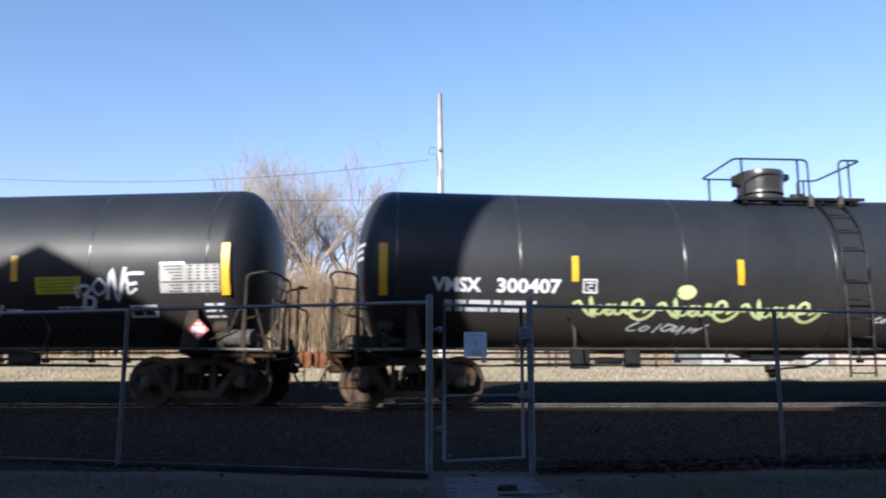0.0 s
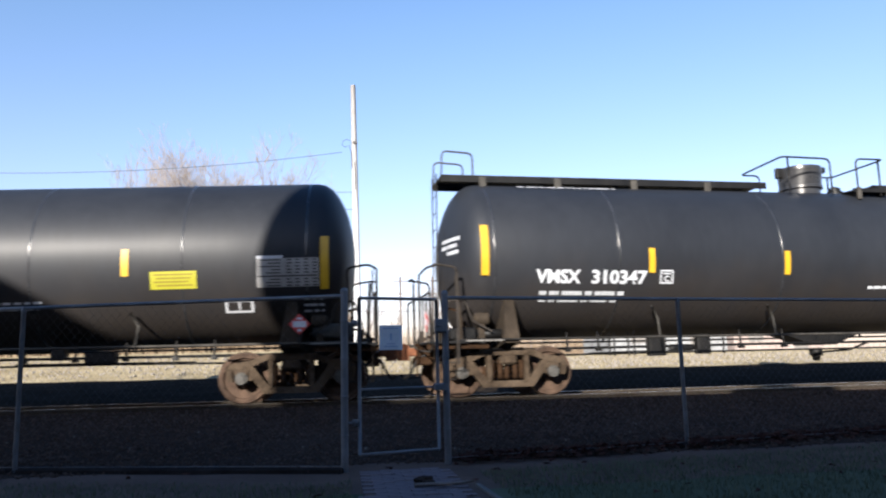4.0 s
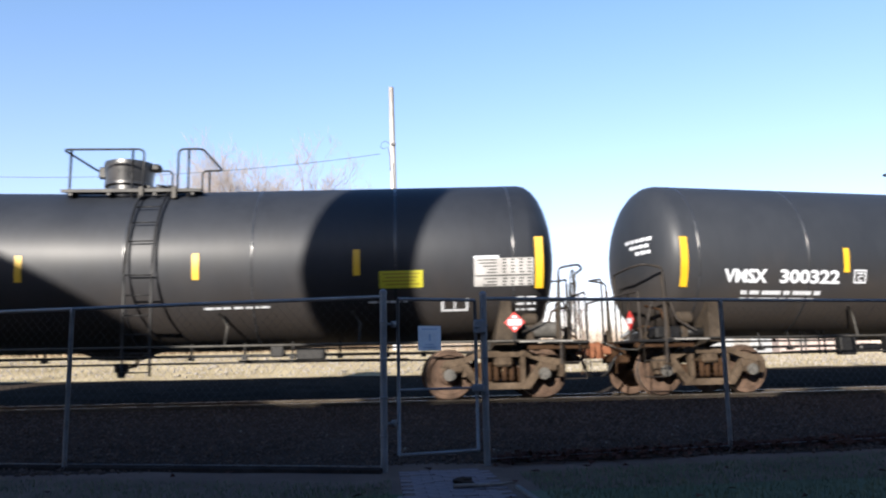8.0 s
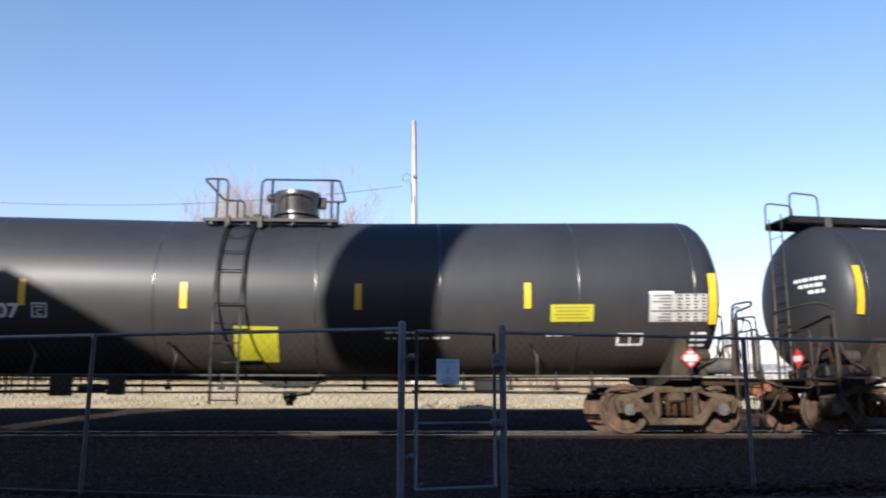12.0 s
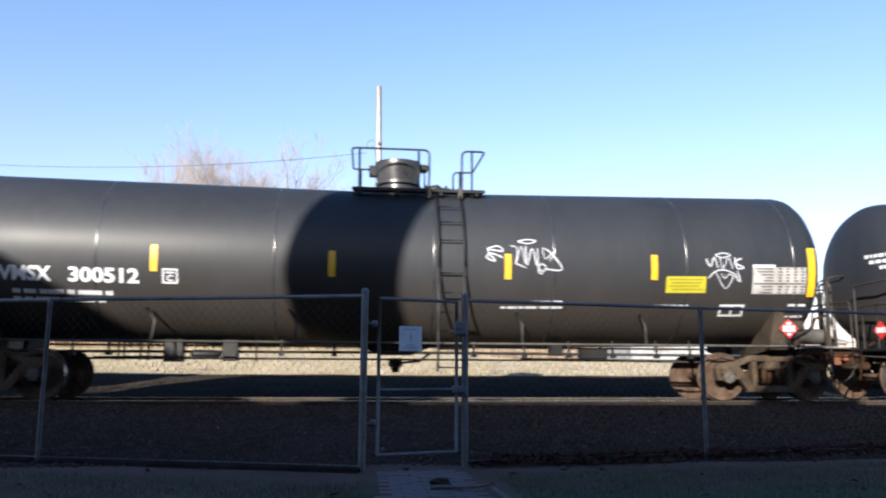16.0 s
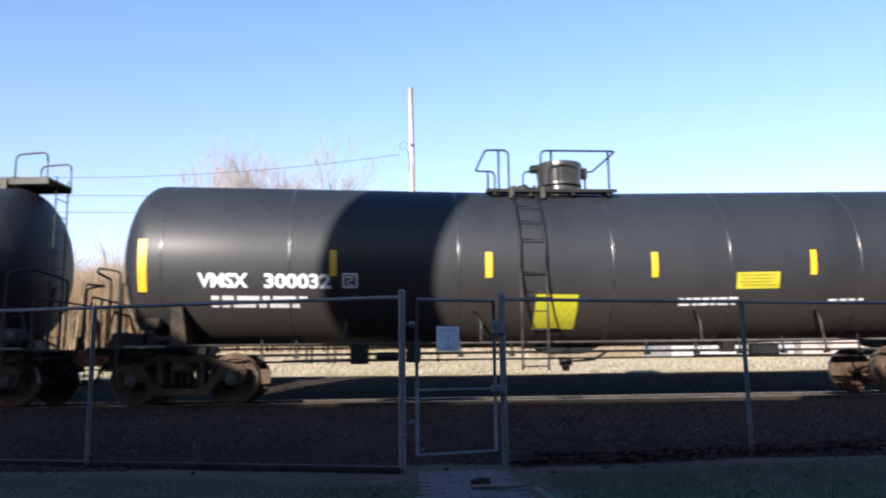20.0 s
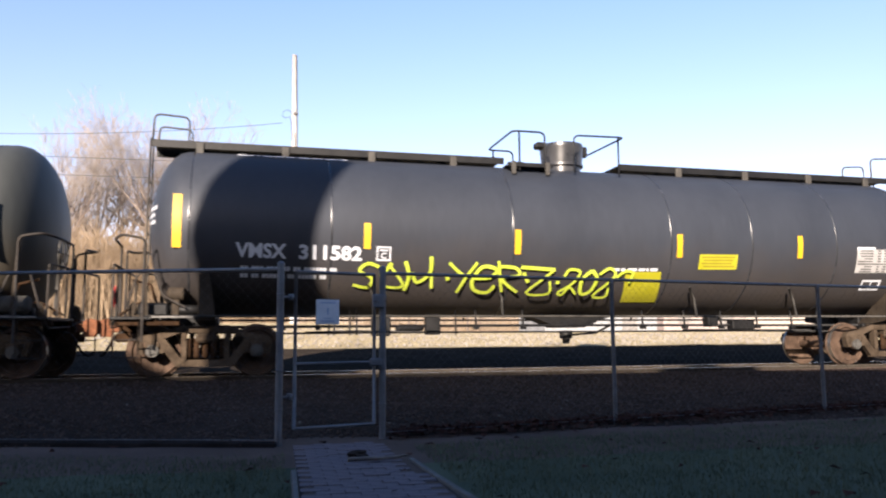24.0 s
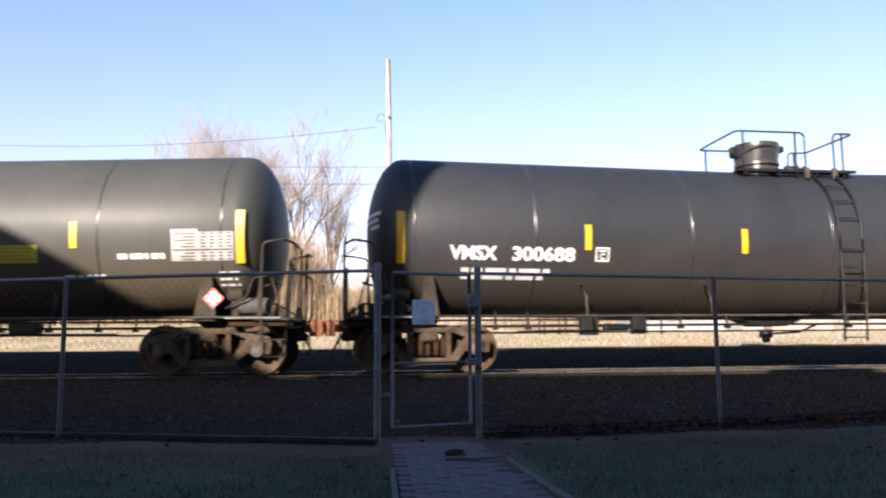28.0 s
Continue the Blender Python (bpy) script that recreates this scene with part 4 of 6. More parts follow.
def make_end_gear(car, s, brake):
    """The standing platform, grab irons, rails and brake gear at one end of a car."""
    bm = bmesh.new()
    box(bm, s * 8.25, s * 8.93, -1.45, 1.45, 1.0, 1.05, 0.008)
    part("end_platform", bm, M_BLACK, car, "dusty black steel end platform")
    bm = bmesh.new()
    box(bm, s * 7.25, s * 8.30, -0.34, 0.34, 0.78, 1.24, 0.02)
    box(bm, s * 6.95, s * 7.80, -0.8, 0.8, 0.80, 0.92, 0.02)
    part("stub_sill", bm, M_BLACK, car)
    lo, hi = (7.18, 7.56) if s > 0 else (7.20, 7.50)
    for y in (-1.0, 1.0):
        bm = bmesh.new()
        a = [bm.verts.new(p) for p in ((s * lo, y * 0.3, 0.85), (s * hi, y * 0.3, 0.85), (s * 7.50, y * 1.30, 1.80), (s * 7.32, y * 1.30, 1.80))]
        b = [bm.verts.new(p) for p in ((s * lo, y * 1.38, 1.0), (s * hi, y * 1.38, 1.0), (s * 7.50, y * 1.40, 1.80), (s * 7.32, y * 1.40, 1.80))]
        bm.faces.new(a), bm.faces.new(b)
        for k in range(4):
            bm.faces.new((a[k], a[(k + 1) % 4], b[(k + 1) % 4], b[k]))
        bmesh.ops.recalc_face_normals(bm, faces=bm.faces)
        part("saddle", bm, M_SADDLE, car, "dusty tan bolster saddle plate")
        bm = bmesh.new()
        box(bm, s * (7.55 if s < 0 else 7.75), s * (8.25 if s < 0 else 8.75), y * 1.47 - 0.015, y * 1.47 + 0.015, 1.03, 1.06, 0.004)
        part("step_edge", bm, M_EDGING, car, "pale dusty platform edge")
    for y in (-1, 1):
        rod("grab_rail", [(s * 8.40, y * 1.44, 0.62), (s * 8.40, y * 1.44, 2.40), (s * 8.78, y * 1.44, 2.46), (s * 8.93, y * 1.1, 2.42), (s * 8.93, y * 0.35, 2.38), (s * 8.93, y * 0.35, 1.05)], 0.024, M_GRAB, car, "", 6, 0.1)
        bm = bmesh.new()
        plate(bm, [(s * 8.31, 1.05), (s * 8.41, 1.05), (s * 8.43, 2.25), (s * 8.38, 2.25)], y * 1.42 - 0.012, y * 1.42 + 0.012)
        part("grab_brace", bm, M_SADDLE, car, "dusty brown brace plate")
        for k in range(2):
            rod("sill_step", [(s * 8.85, y * 1.44, 0.98 - 0.3 * k), (s * 8.85, y * 1.44, 0.66 - 0.3 * k), (s * 8.45, y * 1.44, 0.66 - 0.3 * k), (s * 8.45, y * 1.44, 0.98 - 0.3 * k)], 0.016, M_GRAB, car, "", 6)
    rod("end_rail", [(s * 8.89, -1.4, 1.05), (s * 8.89, -1.4, 1.95), (s * 8.89, 1.4, 1.95), (s * 8.89, 1.4, 1.05)], 0.02, M_GRAB, car, "", 6, 0.1)
    for y in (-0.9, -0.5, 0.5):
        rod("end_post", [(s * 8.89, y, 1.05), (s * 8.89, y, 1.95)], 0.018, M_GRAB, car, "", 6)
    make_end_clutter(car, s)
    if brake:
        bm = bmesh.new()
        lathe(bm, [(s * 7.00, 0.10), (s * 7.05, 0.155), (s * 7.70, 0.155), (s * 7.75, 0.10)], "x", 18, 0, (s * 0.75, -1.05, 1.27))
        part("air_reservoir", bm, M_CAP, car, "dusty grey air reservoir")
        bm = bmesh.new()
        tube(bm, [(s * 8.85, -0.62 + 0.26 * math.cos(a * math.tau / 16), 2.2 + 0.26 * math.sin(a * math.tau / 16)) for a in range(17)], 0.016, 6)
        for a in range(4):
            tube(bm, [(s * 8.85, -0.62, 2.2), (s * 8.85, -0.62 + 0.26 * math.cos(a * math.tau / 4), 2.2 + 0.26 * math.sin(a * math.tau / 4))], 0.012, 5)
        tube(bm, [(s * 8.80, -0.62, 2.2), (s * 8.75, -0.62, 1.1)], 0.03, 6)
        part("brake_wheel", bm, M_GREY_PIPE, car)
    else:
        bm = bmesh.new()
        box(bm, s * 8.00, s * 8.50, -1.25, -0.85, 1.06, 1.30, 0.04)
        lathe(bm, [(s * 7.35, 0.09), (s * 7.97, 0.09)], "x", 12, 0, (0, -1.1, 1.18))
        tube(bm, [(s * 7.95, -1.0, 1.25), (s * 8.55, -1.15, 1.12)], 0.03, 6)
        part("brake_valve", bm, M_BLACK, car, "dusty black control valve")


def make_underbody(car):
    """Side rails, brackets, brake pipes and the bottom outlet."""
    for y in (-1, 1):
        rod("side_rail", [(-8.45, y * 1.42, 1.06), (8.45, y * 1.42, 1.06)], 0.022, M_GREY_PIPE, car, "pale dusty side rail")
        for x in (-4.4, -1.9, 2.3, 4.7):
            bm = bmesh.new()
            tube(bm, [(x, y * 1.42, 1.04), (x + 0.02, y * 1.30, 1.42), (x - 0.12, y * 1.36, 1.66)], 0.028, 5)
            part("rail_bracket", bm, M_GREY_PIPE, car)
    for x in (-6.0, -5.35, -2.2, -1.2, 1.5, 2.5, 3.4, 4.3, 5.2, 5.9):
        bm = bmesh.new()
        tube(bm, [(x, -0.55, 1.35), (x, -0.62, 0.84)], 0.024, 5)
        box(bm, x - 0.05, x + 0.05, -0.68, -0.56, 0.82, 0.90)
        part("pipe_hanger", bm, M_BLACK, car)
    rod("train_pipe", [(-8.5, -0.62, 0.88), (-1.0, -0.62, 0.90), (1.0, -0.62, 0.90), (8.5, -0.62, 0.88)], 0.03, M_BLACK, car, "", 6)
    rod("brake_rod", [(-6.4, -0.45, 0.76), (-3.0, -0.5, 0.77), (4.0, -0.5, 0.77), (6.4, -0.45, 0.75)], 0.022, M_BLACK, car, "", 6)
    for x0, x1, z0 in ((-4.33, -3.97, 0.70), (-3.27, -2.98, 0.72)):
        bm = bmesh.new()
        box(bm, x0, x1, -0.80, -0.60, z0, 1.12, 0.02)
        part("brake_box", bm, M_BLACK, car)
    bm = bmesh.new()
    lathe(bm, [(-3.85, 0.05), (-3.8, 0.09), (-3.45, 0.09), (-3.3, 0.03)], "x", 14, 0, (0, -0.66, 0.84))
    part("brake_cylinder", bm, M_BLACK, car)
    for x in (-2.65, -4.75, -4.62, -5.15, -5.05):
        rod("pipe_strap", [(x, -0.7, 1.2), (x, -0.7, 0.72)], 0.02, M_BLACK, car, "", 5)
    rod("brake_pipe", [(-5.6, -0.7, 0.78), (-4.6, -0.72, 0.80), (-2.6, -0.72, 0.76)], 0.018, M_BLACK, car, "", 6)
    rod("brake_pipe", [(2.4, -0.7, 0.80), (5.6, -0.72, 0.78)], 0.018, M_BLACK, car, "", 6)
    bm = bmesh.new()
    box(bm, 3.6, 4.15, -0.75, -0.5, 0.80, 1.0, 0.02)
    part("valve_box", bm, M_BLACK, car)
    bm = bmesh.new()
    box(bm, 3.0, 3.25, -0.75, -0.5, 0.86, 1.08, 0.02)
    part("junction_box", bm, M_BLACK, car)
    bm = bmesh.new()
    plate(bm, [(-1.1, 1.15), (1.1, 1.15), (0.62, 0.99), (0.3, 0.86), (-0.3, 0.86), (-0.62, 0.99)], -0.3, 0.3)
    part("outlet_skid", bm, M_BLACK, car)
    bm = bmesh.new()
    lathe(bm, [(0.52, 0.07), (0.62, 0.09), (0.64, 0.14), (0.80, 0.14)], "z", 14, 0)
    tube(bm, [(0.0, 0, 0.7), (0.45, -0.5, 0.74), (0.62, -0.9, 0.9)], 0.025, 6)
    part("bottom_outlet", bm, M_BLACK, car)


def make_ladder(car, x0, x1, low):
    """A side ladder that follows the shell from the top platform to the step below the side rail."""
    arcs = [1.9, 1.5, 1.1, 0.7, 0.3, 0.0]
    for x in (x0, x1):
        pts = [on_tank(x, a, 0.09) for a in arcs]
        pts += [(x, -TANK_R - 0.1, 2.2), (x, -TANK_R - 0.08, 1.4), (x, -TANK_R - 0.02, low)]
        rod("ladder_stile", pts, 0.024, M_BLACK, car, "", 6)
    for z in (0.62, 0.95, 1.28, 1.62, 1.98, 2.34):
        rod("rung", [(x0, -TANK_R - 0.06, z), (x1, -TANK_R - 0.06, z)], 0.013, M_BLACK, car, "", 5)
    for a in (0.35, 0.72, 1.1, 1.5):
        rod("rung", [on_tank(x0, a, 0.09), on_tank(x1, a, 0.09)], 0.013, M_BLACK, car, "", 5)


TOP_GEAR = []


def make_short_deck(car, f, zt, small):
    """The low deck, the rail round the manway and the upright loop at the ladder's head."""
    start, left_end = (-0.5, -0.34) if small else (0.92, -0.95)
    lo, hi = (-start, 1.66) if f > 0 else (-1.66, start)
    for y in (-0.91, -0.81, -0.71, 0.64, 0.74, 0.84):
        bm = bmesh.new()
        box(bm, lo, hi, y, y + 0.07, zt - 0.11, zt - 0.08)
        part("platform_plank", bm, M_BLACK, car, "black steel grating plank")
    for x in (lo + 0.15, (2 * lo + hi) / 3, (lo + 2 * hi) / 3, hi - 0.15):
        for y0, y1 in ((-0.93, -0.5), (0.5, 0.93)):
            bm = bmesh.new()
            box(bm, x - 0.03, x + 0.03, y0, y1, zt - 0.19, zt - 0.11)
            part("platform_bearer", bm, M_BLACK, car)
    bm = bmesh.new()
    box(bm, lo - 0.02, hi + 0.02, -0.95, -0.91, zt - 0.13, zt - 0.07)
    part("platform_edge", bm, M_BLACK, car)
    for x in (0.56, 1.18):
        bm = bmesh.new()
        box(bm, f * x - 0.045, f * x + 0.045, -0.99, -0.90, zt - 0.27, zt - 0.03, 0.01)
        part("platform_bracket", bm, M_GREY_PIPE, car)
    # two pipe loops that run along the near edge, across one end and back along the far edge
    zr, near, back = zt + 0.72, -0.9, 0.77
    rod("guard_rail", [(f * 0.57, near, zt - 0.15), (f * 0.57, near, zr), (f * left_end, near, zr), (f * (left_end + 0.02), back, zr), (f * 0.62, back, zr), (f * 0.62, back, zt - 0.15)], 0.021, M_BLACK, car, "", 6, 0.12)
    for x, y in ((left_end + 0.15, near), (0.36, near), (left_end + 0.18, back)):
        rod("guard_post", [(f * x, y, zt - 0.22), (f * x, y, zr)], 0.023, M_BLACK, car, "", 6)
    rod("guard_rail", [(f * 1.22, near, zt - 0.15), (f * 1.22, near, zr), (f * 1.68, near, zr), (f * 1.68, back, zr), (f * 1.25, back, zr), (f * 1.25, back, zt - 0.15)], 0.021, M_BLACK, car, "", 6, 0.12)
    for x, y in ((1.42, near), (1.40, back)):
        rod("guard_post", [(f * x, y, zt - 0.22), (f * x, y, zr)], 0.021, M_BLACK, car, "", 6)
    valve = bmesh.new()
    lathe(valve, [(zt - 0.04, 0.30), (zt + 0.05, 0.30), (zt + 0.07, 0.33), (zt + 0.11, 0.33), (zt + 0.13, 0.15), (zt + 0.2, 0.12), (zt + 0.22, 0.04)], "z", 20, 0, (f * 0.78, 0.0, 0))
    valve = part("vent_valve", valve, M_BLACK, car)
    for k in range(8):
        bm = bmesh.new()
        x, yy = f * 0.78 + 0.29 * math.cos(k * 0.785), 0.29 * math.sin(k * 0.785)
        box(bm, x - 0.025, x + 0.025, yy - 0.025, yy + 0.025, zt + 0.11, zt + 0.17)
        part("bolt", bm, M_BLACK, valve)


def make_walk_deck(car, f, zt):
    """The small deck between the two roof walkways, with an upright loop and the rail beside the manway."""
    lo, hi = (0.62, 1.56) if f > 0 else (-1.56, -0.62)
    for y in (-0.91, -0.81, -0.71, -0.61):
        bm = bmesh.new()
        box(bm, lo, hi, y, y + 0.07, zt - 0.10, zt - 0.07)
        part("platform_plank", bm, M_BLACK, car, "black steel grating plank")
    for x in (lo + 0.1, hi - 0.1):
        bm = bmesh.new()
        box(bm, x - 0.03, x + 0.03, -0.93, -0.5, zt - 0.18, zt - 0.10)
        part("platform_bearer", bm, M_BLACK, car)
        bm = bmesh.new()
        box(bm, x - 0.045, x + 0.045, -0.99, -0.92, zt - 0.30, zt - 0.03, 0.01)
        part("platform_bracket", bm, M_GREY_PIPE, car)
    bm = bmesh.new()
    box(bm, lo - 0.02, hi + 0.02, -0.95, -0.91, zt - 0.13, zt - 0.05)
    part("platform_edge", bm, M_BLACK, car)
    zr, near, back = zt + 0.62, -0.9, 0.77
    rod("guard_rail", [(f * 0.75, near, zt - 0.15), (f * 0.75, near, zr), (f * 1.45, near, zr), (f * 1.45, back, zr), (f * 0.86, back, zr), (f * 0.86, back, zt - 0.1)], 0.021, M_BLACK, car, "", 6, 0.13)
    rod("guard_rail", [(f * 0.10, near, zt - 0.2), (f * 0.10, near, zr - 0.02), (f * -1.06, near, zr), (f * -0.98, back, zr), (f * -0.5, back, zr), (f * -0.5, back, zt - 0.1)], 0.021, M_BLACK, car, "", 6, 0.13)
    for x, y in ((1.31, near), (-0.92, near), (1.33, back)):
        rod("guard_post", [(f * x, y, zt - 0.2), (f * x, y, zr)], 0.022, M_BLACK, car, "", 6)
    bm = bmesh.new()
    lathe(bm, [(zt - 0.02, 0.2), (zt + 0.08, 0.2), (zt + 0.1, 0.15), (zt + 0.18, 0.13), (zt + 0.22, 0.05)], "z", 16, 0, (f * 0.95, 0.1, 0))
    part("vent_valve", bm, M_BLACK, car)


def make_top(car, f, long_walk, small):
    """Manway housing, platform and rails on top; f mirrors it along the car."""
    first = len(car.children)
    zt = tank_centre(0) + TANK_R
    bm = bmesh.new()
    if long_walk:
        lathe(bm, [(zt - 0.05, 0.41), (zt + 0.08, 0.41), (zt + 0.09, 0.47), (zt + 0.14, 0.47), (zt + 0.15, 0.45), (zt + 0.50, 0.475), (zt + 0.54, 0.48), (zt + 0.59, 0.47), (zt + 0.60, 0.43)], "z", 36)
    elif small:
        lathe(bm, [(zt - 0.05, 0.24), (zt + 0.10, 0.24), (zt + 0.14, 0.30), (zt + 0.16, 0.33), (zt + 0.54, 0.34), (zt + 0.55, 0.37), (zt + 0.60, 0.37), (zt + 0.62, 0.2), (zt + 0.66, 0.1)], "z", 30)
    else:
        lathe(bm, [(zt - 0.05, 0.40), (zt + 0.16, 0.40), (zt + 0.17, 0.47), (zt + 0.22, 0.47), (zt + 0.23, 0.45), (zt + 0.56, 0.485), (zt + 0.60, 0.49), (zt + 0.65, 0.48), (zt + 0.66, 0.44)], "z", 36)
    part("manway_housing", bm, M_DRUM, car, "glossy black manway housing")
    if small:
        bm = bmesh.new()
        lathe(bm, [(zt - 0.03, 0.08), (zt + 0.1, 0.08), (zt + 0.11, 0.13), (zt + 0.18, 0.13), (zt + 0.2, 0.06)], "z", 14, 0, (f * -0.58, 0.0, 0))
        part("relief_valve", bm, M_BLACK, car)
    else:
        bm = bmesh.new()
        box(bm, f * 0.38, f * 0.62, -0.12, 0.12, zt + 0.50, zt + 0.64, 0.03)
        part("housing_hinge", bm, M_BLACK, car)
        bm = bmesh.new()
        box(bm, f * -0.60, f * -0.44, -0.06, 0.06, zt + 0.36, zt + 0.60, 0.02)
        part("housing_latch", bm, M_BLACK, car)
    if not long_walk:
        make_short_deck(car, f, zt, small)
    else:
        make_walk_deck(car, f, zt)
    for ob in list(car.children)[first:]:
        TOP_GEAR.append(ob.name)
    if long_walk:
        for s in (-1, 1):
            for y in (-0.42, -0.28, -0.14, 0.0, 0.14, 0.28):
                bm = bmesh.new()
                plate(bm, [(s * (1.5 if s == f else 1.18), zt + 0.10), (s * 8.45, zt + 0.11), (s * 8.45, zt + 0.15), (s * (1.5 if s == f else 1.18), zt + 0.14)], y, y + 0.1)
                part("walk_plank", bm, M_BLACK, car, "black grating roof walkway")
            for y in (-0.46, 0.42):
                bm = bmesh.new()
                plate(bm, [(s * (1.5 if s == f else 1.18), zt + 0.01), (s * 8.47, zt + 0.01), (s * 8.47, zt + 0.15), (s * (1.5 if s == f else 1.18), zt + 0.15)], y, y + 0.03)
                part("walk_edge", bm, M_BLACK, car)
            for x in (2.6, 4.3, 6.0, 7.6):
                for y in (-0.47, 0.47):
                    bm = bmesh.new()
                    z = tank_centre(x) + TANK_R
                    box(bm, s * x - 0.07, s * x + 0.07, y - 0.03, y + 0.03, z - 0.14, z + 0.12, 0.01)
                    part("walk_bracket", bm, M_GREY_PIPE, car)
            ze = tank_centre(8) + TANK_R + 0.14
            for y in (-0.46, 0.44):
                rod("end_loop", [(s * 7.80, y, ze), (s * 7.80, y, ze + 0.46), (s * 8.43, y, ze + 0.5), (s * 8.45, y, ze)], 0.02, M_GREY_PIPE, car, "", 6, 0.12)
            for y in (-0.22, 0.22):
                rod("end_ladder_stile", [(s * 8.51, y, ze + 0.08), (s * 8.54, y, 1.05)], 0.016, M_GREY_PIPE, car, "", 6)
            for k in range(9):
                rod("end_rung", [(s * 8.525, -0.22, 1.3 + 0.34 * k), (s * 8.525, 0.22, 1.3 + 0.34 * k)], 0.011, M_GREY_PIPE, car, "", 5)


def make_car(f, long_walk, left=SHELL, right=SHELL, small=False):
    """A bare tank car about its middle on the rail; f: which way its top gear faces."""
    BOWED[0] = not long_walk
    car = empty("tank_car")
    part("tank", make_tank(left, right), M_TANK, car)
    for x in ((-7.68, -5.4, -2.3, 0.62, 2.9, 5.5, 7.68) if not long_walk else (-7.68, -5.2, -1.7, 1.7, 3.6, 5.7, 7.68)):
        part("weld_band", ring(x, 0.026, 0.0035), M_SEAM, car)
    for s in (-1, 1):
        make_truck(car, s * TRUCK_REACH)
        make_coupler(car, s)
        make_end_gear(car, s, s > 0)
    make_underbody(car)
    make_top(car, f, long_walk, small)
    if not long_walk:
        make_ladder(car, f * 0.69, f * 1.17, 0.55)
        for name in [o.name for o in car.children if o.name.split(".")[0] in ("ladder_stile", "rung")]:
            TOP_GEAR.append(name)
    return car


def stencil(name, text, x, dz, size, mat, car, width=None, bend=True):
    """Lettering in the built-in font, laid on the shell with its left end at x and its middle at dz."""
    cu = bpy.data.curves.new(name, "FONT")
    cu.body, cu.size, cu.align_x, cu.align_y, cu.offset = text, size / 0.7, "LEFT", "CENTER", size * 0.045
    cu.resolution_u = 3
    tmp = new(name, cu)
    deps = bpy.context.evaluated_depsgraph_get()
    me = bpy.data.meshes.new_from_object(tmp.evaluated_get(deps))
    bpy.data.objects.remove(tmp)
    xs = [v.co.x for v in me.vertices]
    k = width / (max(xs) - min(xs)) if width else 1.0
    a0 = arc_of(dz)
    for v in me.vertices:
        v.co = on_tank(x + (v.co.x - min(xs)) * k, a0 + v.co.y, 0.006)
    me.materials.clear()
    me.materials.append(mat)
    ob = new(name, me)
    ob.parent = car
    return ob


def bars(name, x0, x1, dz, h, mat, car, seed, rows=1, lift=0.006):
    """Small stencilled lines that cannot be read, as broken bars."""
    rng = random.Random(seed)
    bm = bmesh.new()
    for r in range(rows):
        a = arc_of(dz) - r * h * 2.6
        x = x0
        while x < x1 - 0.03:
            w = min(rng.uniform(0.05, 0.24), x1 - x)
            patch(x, x + w, a - h / 2, a + h / 2, lift, 1, 1, 0, bm)
            x += w + rng.uniform(0.02, 0.06)
    return tagged(part(name, bm, mat, car), kind="stuff")


def weight_rows(x, dz, mat, car, seed):
    """Two rows of small stencilled words and figures that cannot be read, each sign a bar of its own size."""
    rng = random.Random(seed)
    bm = bmesh.new()
    for r in range(2):
        a, u = arc_of(dz) - 0.15 * r, x
        for word in ((2, 3, 6, 2, 6, 2) if r == 0 else (2, 2, 6, 2, 5, 2)):
            for _ in range(word):
                w = rng.uniform(0.05, 0.062)
                patch(u, u + w, a - 0.042, a + 0.042, 0.006, 1, 1, 0, bm)
                u += w + 0.012
            u += 0.055
    return tagged(part("weight_stencil", bm, mat, car), kind="stuff")


def mark_box(x, dz, w, h, mat, car, halves=False):
    bm = bmesh.new()
    a, t = arc_of(dz), 0.045 if halves else 0.03
    for q in ((x, x + w, a + h / 2 - t, a + h / 2), (x, x + w, a - h / 2, a - h / 2 + t), (x, x + t, a - h / 2, a + h / 2), (x + w - t, x + w, a - h / 2, a + h / 2)):
        patch(q[0], q[1], q[2], q[3], 0.006, 1, 1, 0, bm)
    if halves:
        patch(x + w * 0.47, x + w * 0.53, a - h / 2, a + h / 2, 0.0065, 1, 1, 0, bm)
    else:
        patch(x + 0.06, x + w - 0.06, a + 0.05, a + 0.08, 0.006, 1, 1, 0, bm)
    part("marking_frame", bm, mat, car)
    if not halves:
        stencil("plate_letter", "C", x + 0.08, dz - 0.04, 0.11, mat, car, 0.11)


def data_table(x0, x1, dz, h, car):
    """The white table of test dates: a sheet with dark rules and broken entries."""
    a = arc_of(dz)
    sheet = part("test_table", patch(x0, x1, a - h / 2, a + h / 2), M_SHEET, car, "white printed table of dates")
    part("table_heading", patch(x0, x0 + (x1 - x0) * 0.42, a + h / 2, a + h / 2 + 0.05, 0.005, 1, 1), M_WHITE, sheet)
    rng = random.Random(int(x0 * 100))
    bm = bmesh.new()
    rows = 9
    for r in range(rows):
        z = a - h / 2 + h * (r + 0.5) / rows
        if r in (3,):
            patch(x0 + 0.03, x1 - 0.03, z - 0.013, z + 0.013, 0.009, 1, 1, 0, bm)
            continue
        patch(x0 + 0.03 + rng.uniform(0, 0.25), x0 + 0.42, z - 0.011, z + 0.011, 0.009, 1, 1, 0, bm)
        for c in (0.48, 0.62, 0.76, 0.9):
            patch(x0 + (x1 - x0) * c, x0 + (x1 - x0) * (c + rng.uniform(0.05, 0.09)), z - 0.013, z + 0.013, 0.009, 1, 1, 0, bm)
    part("table_print", bm, M_INK, sheet)


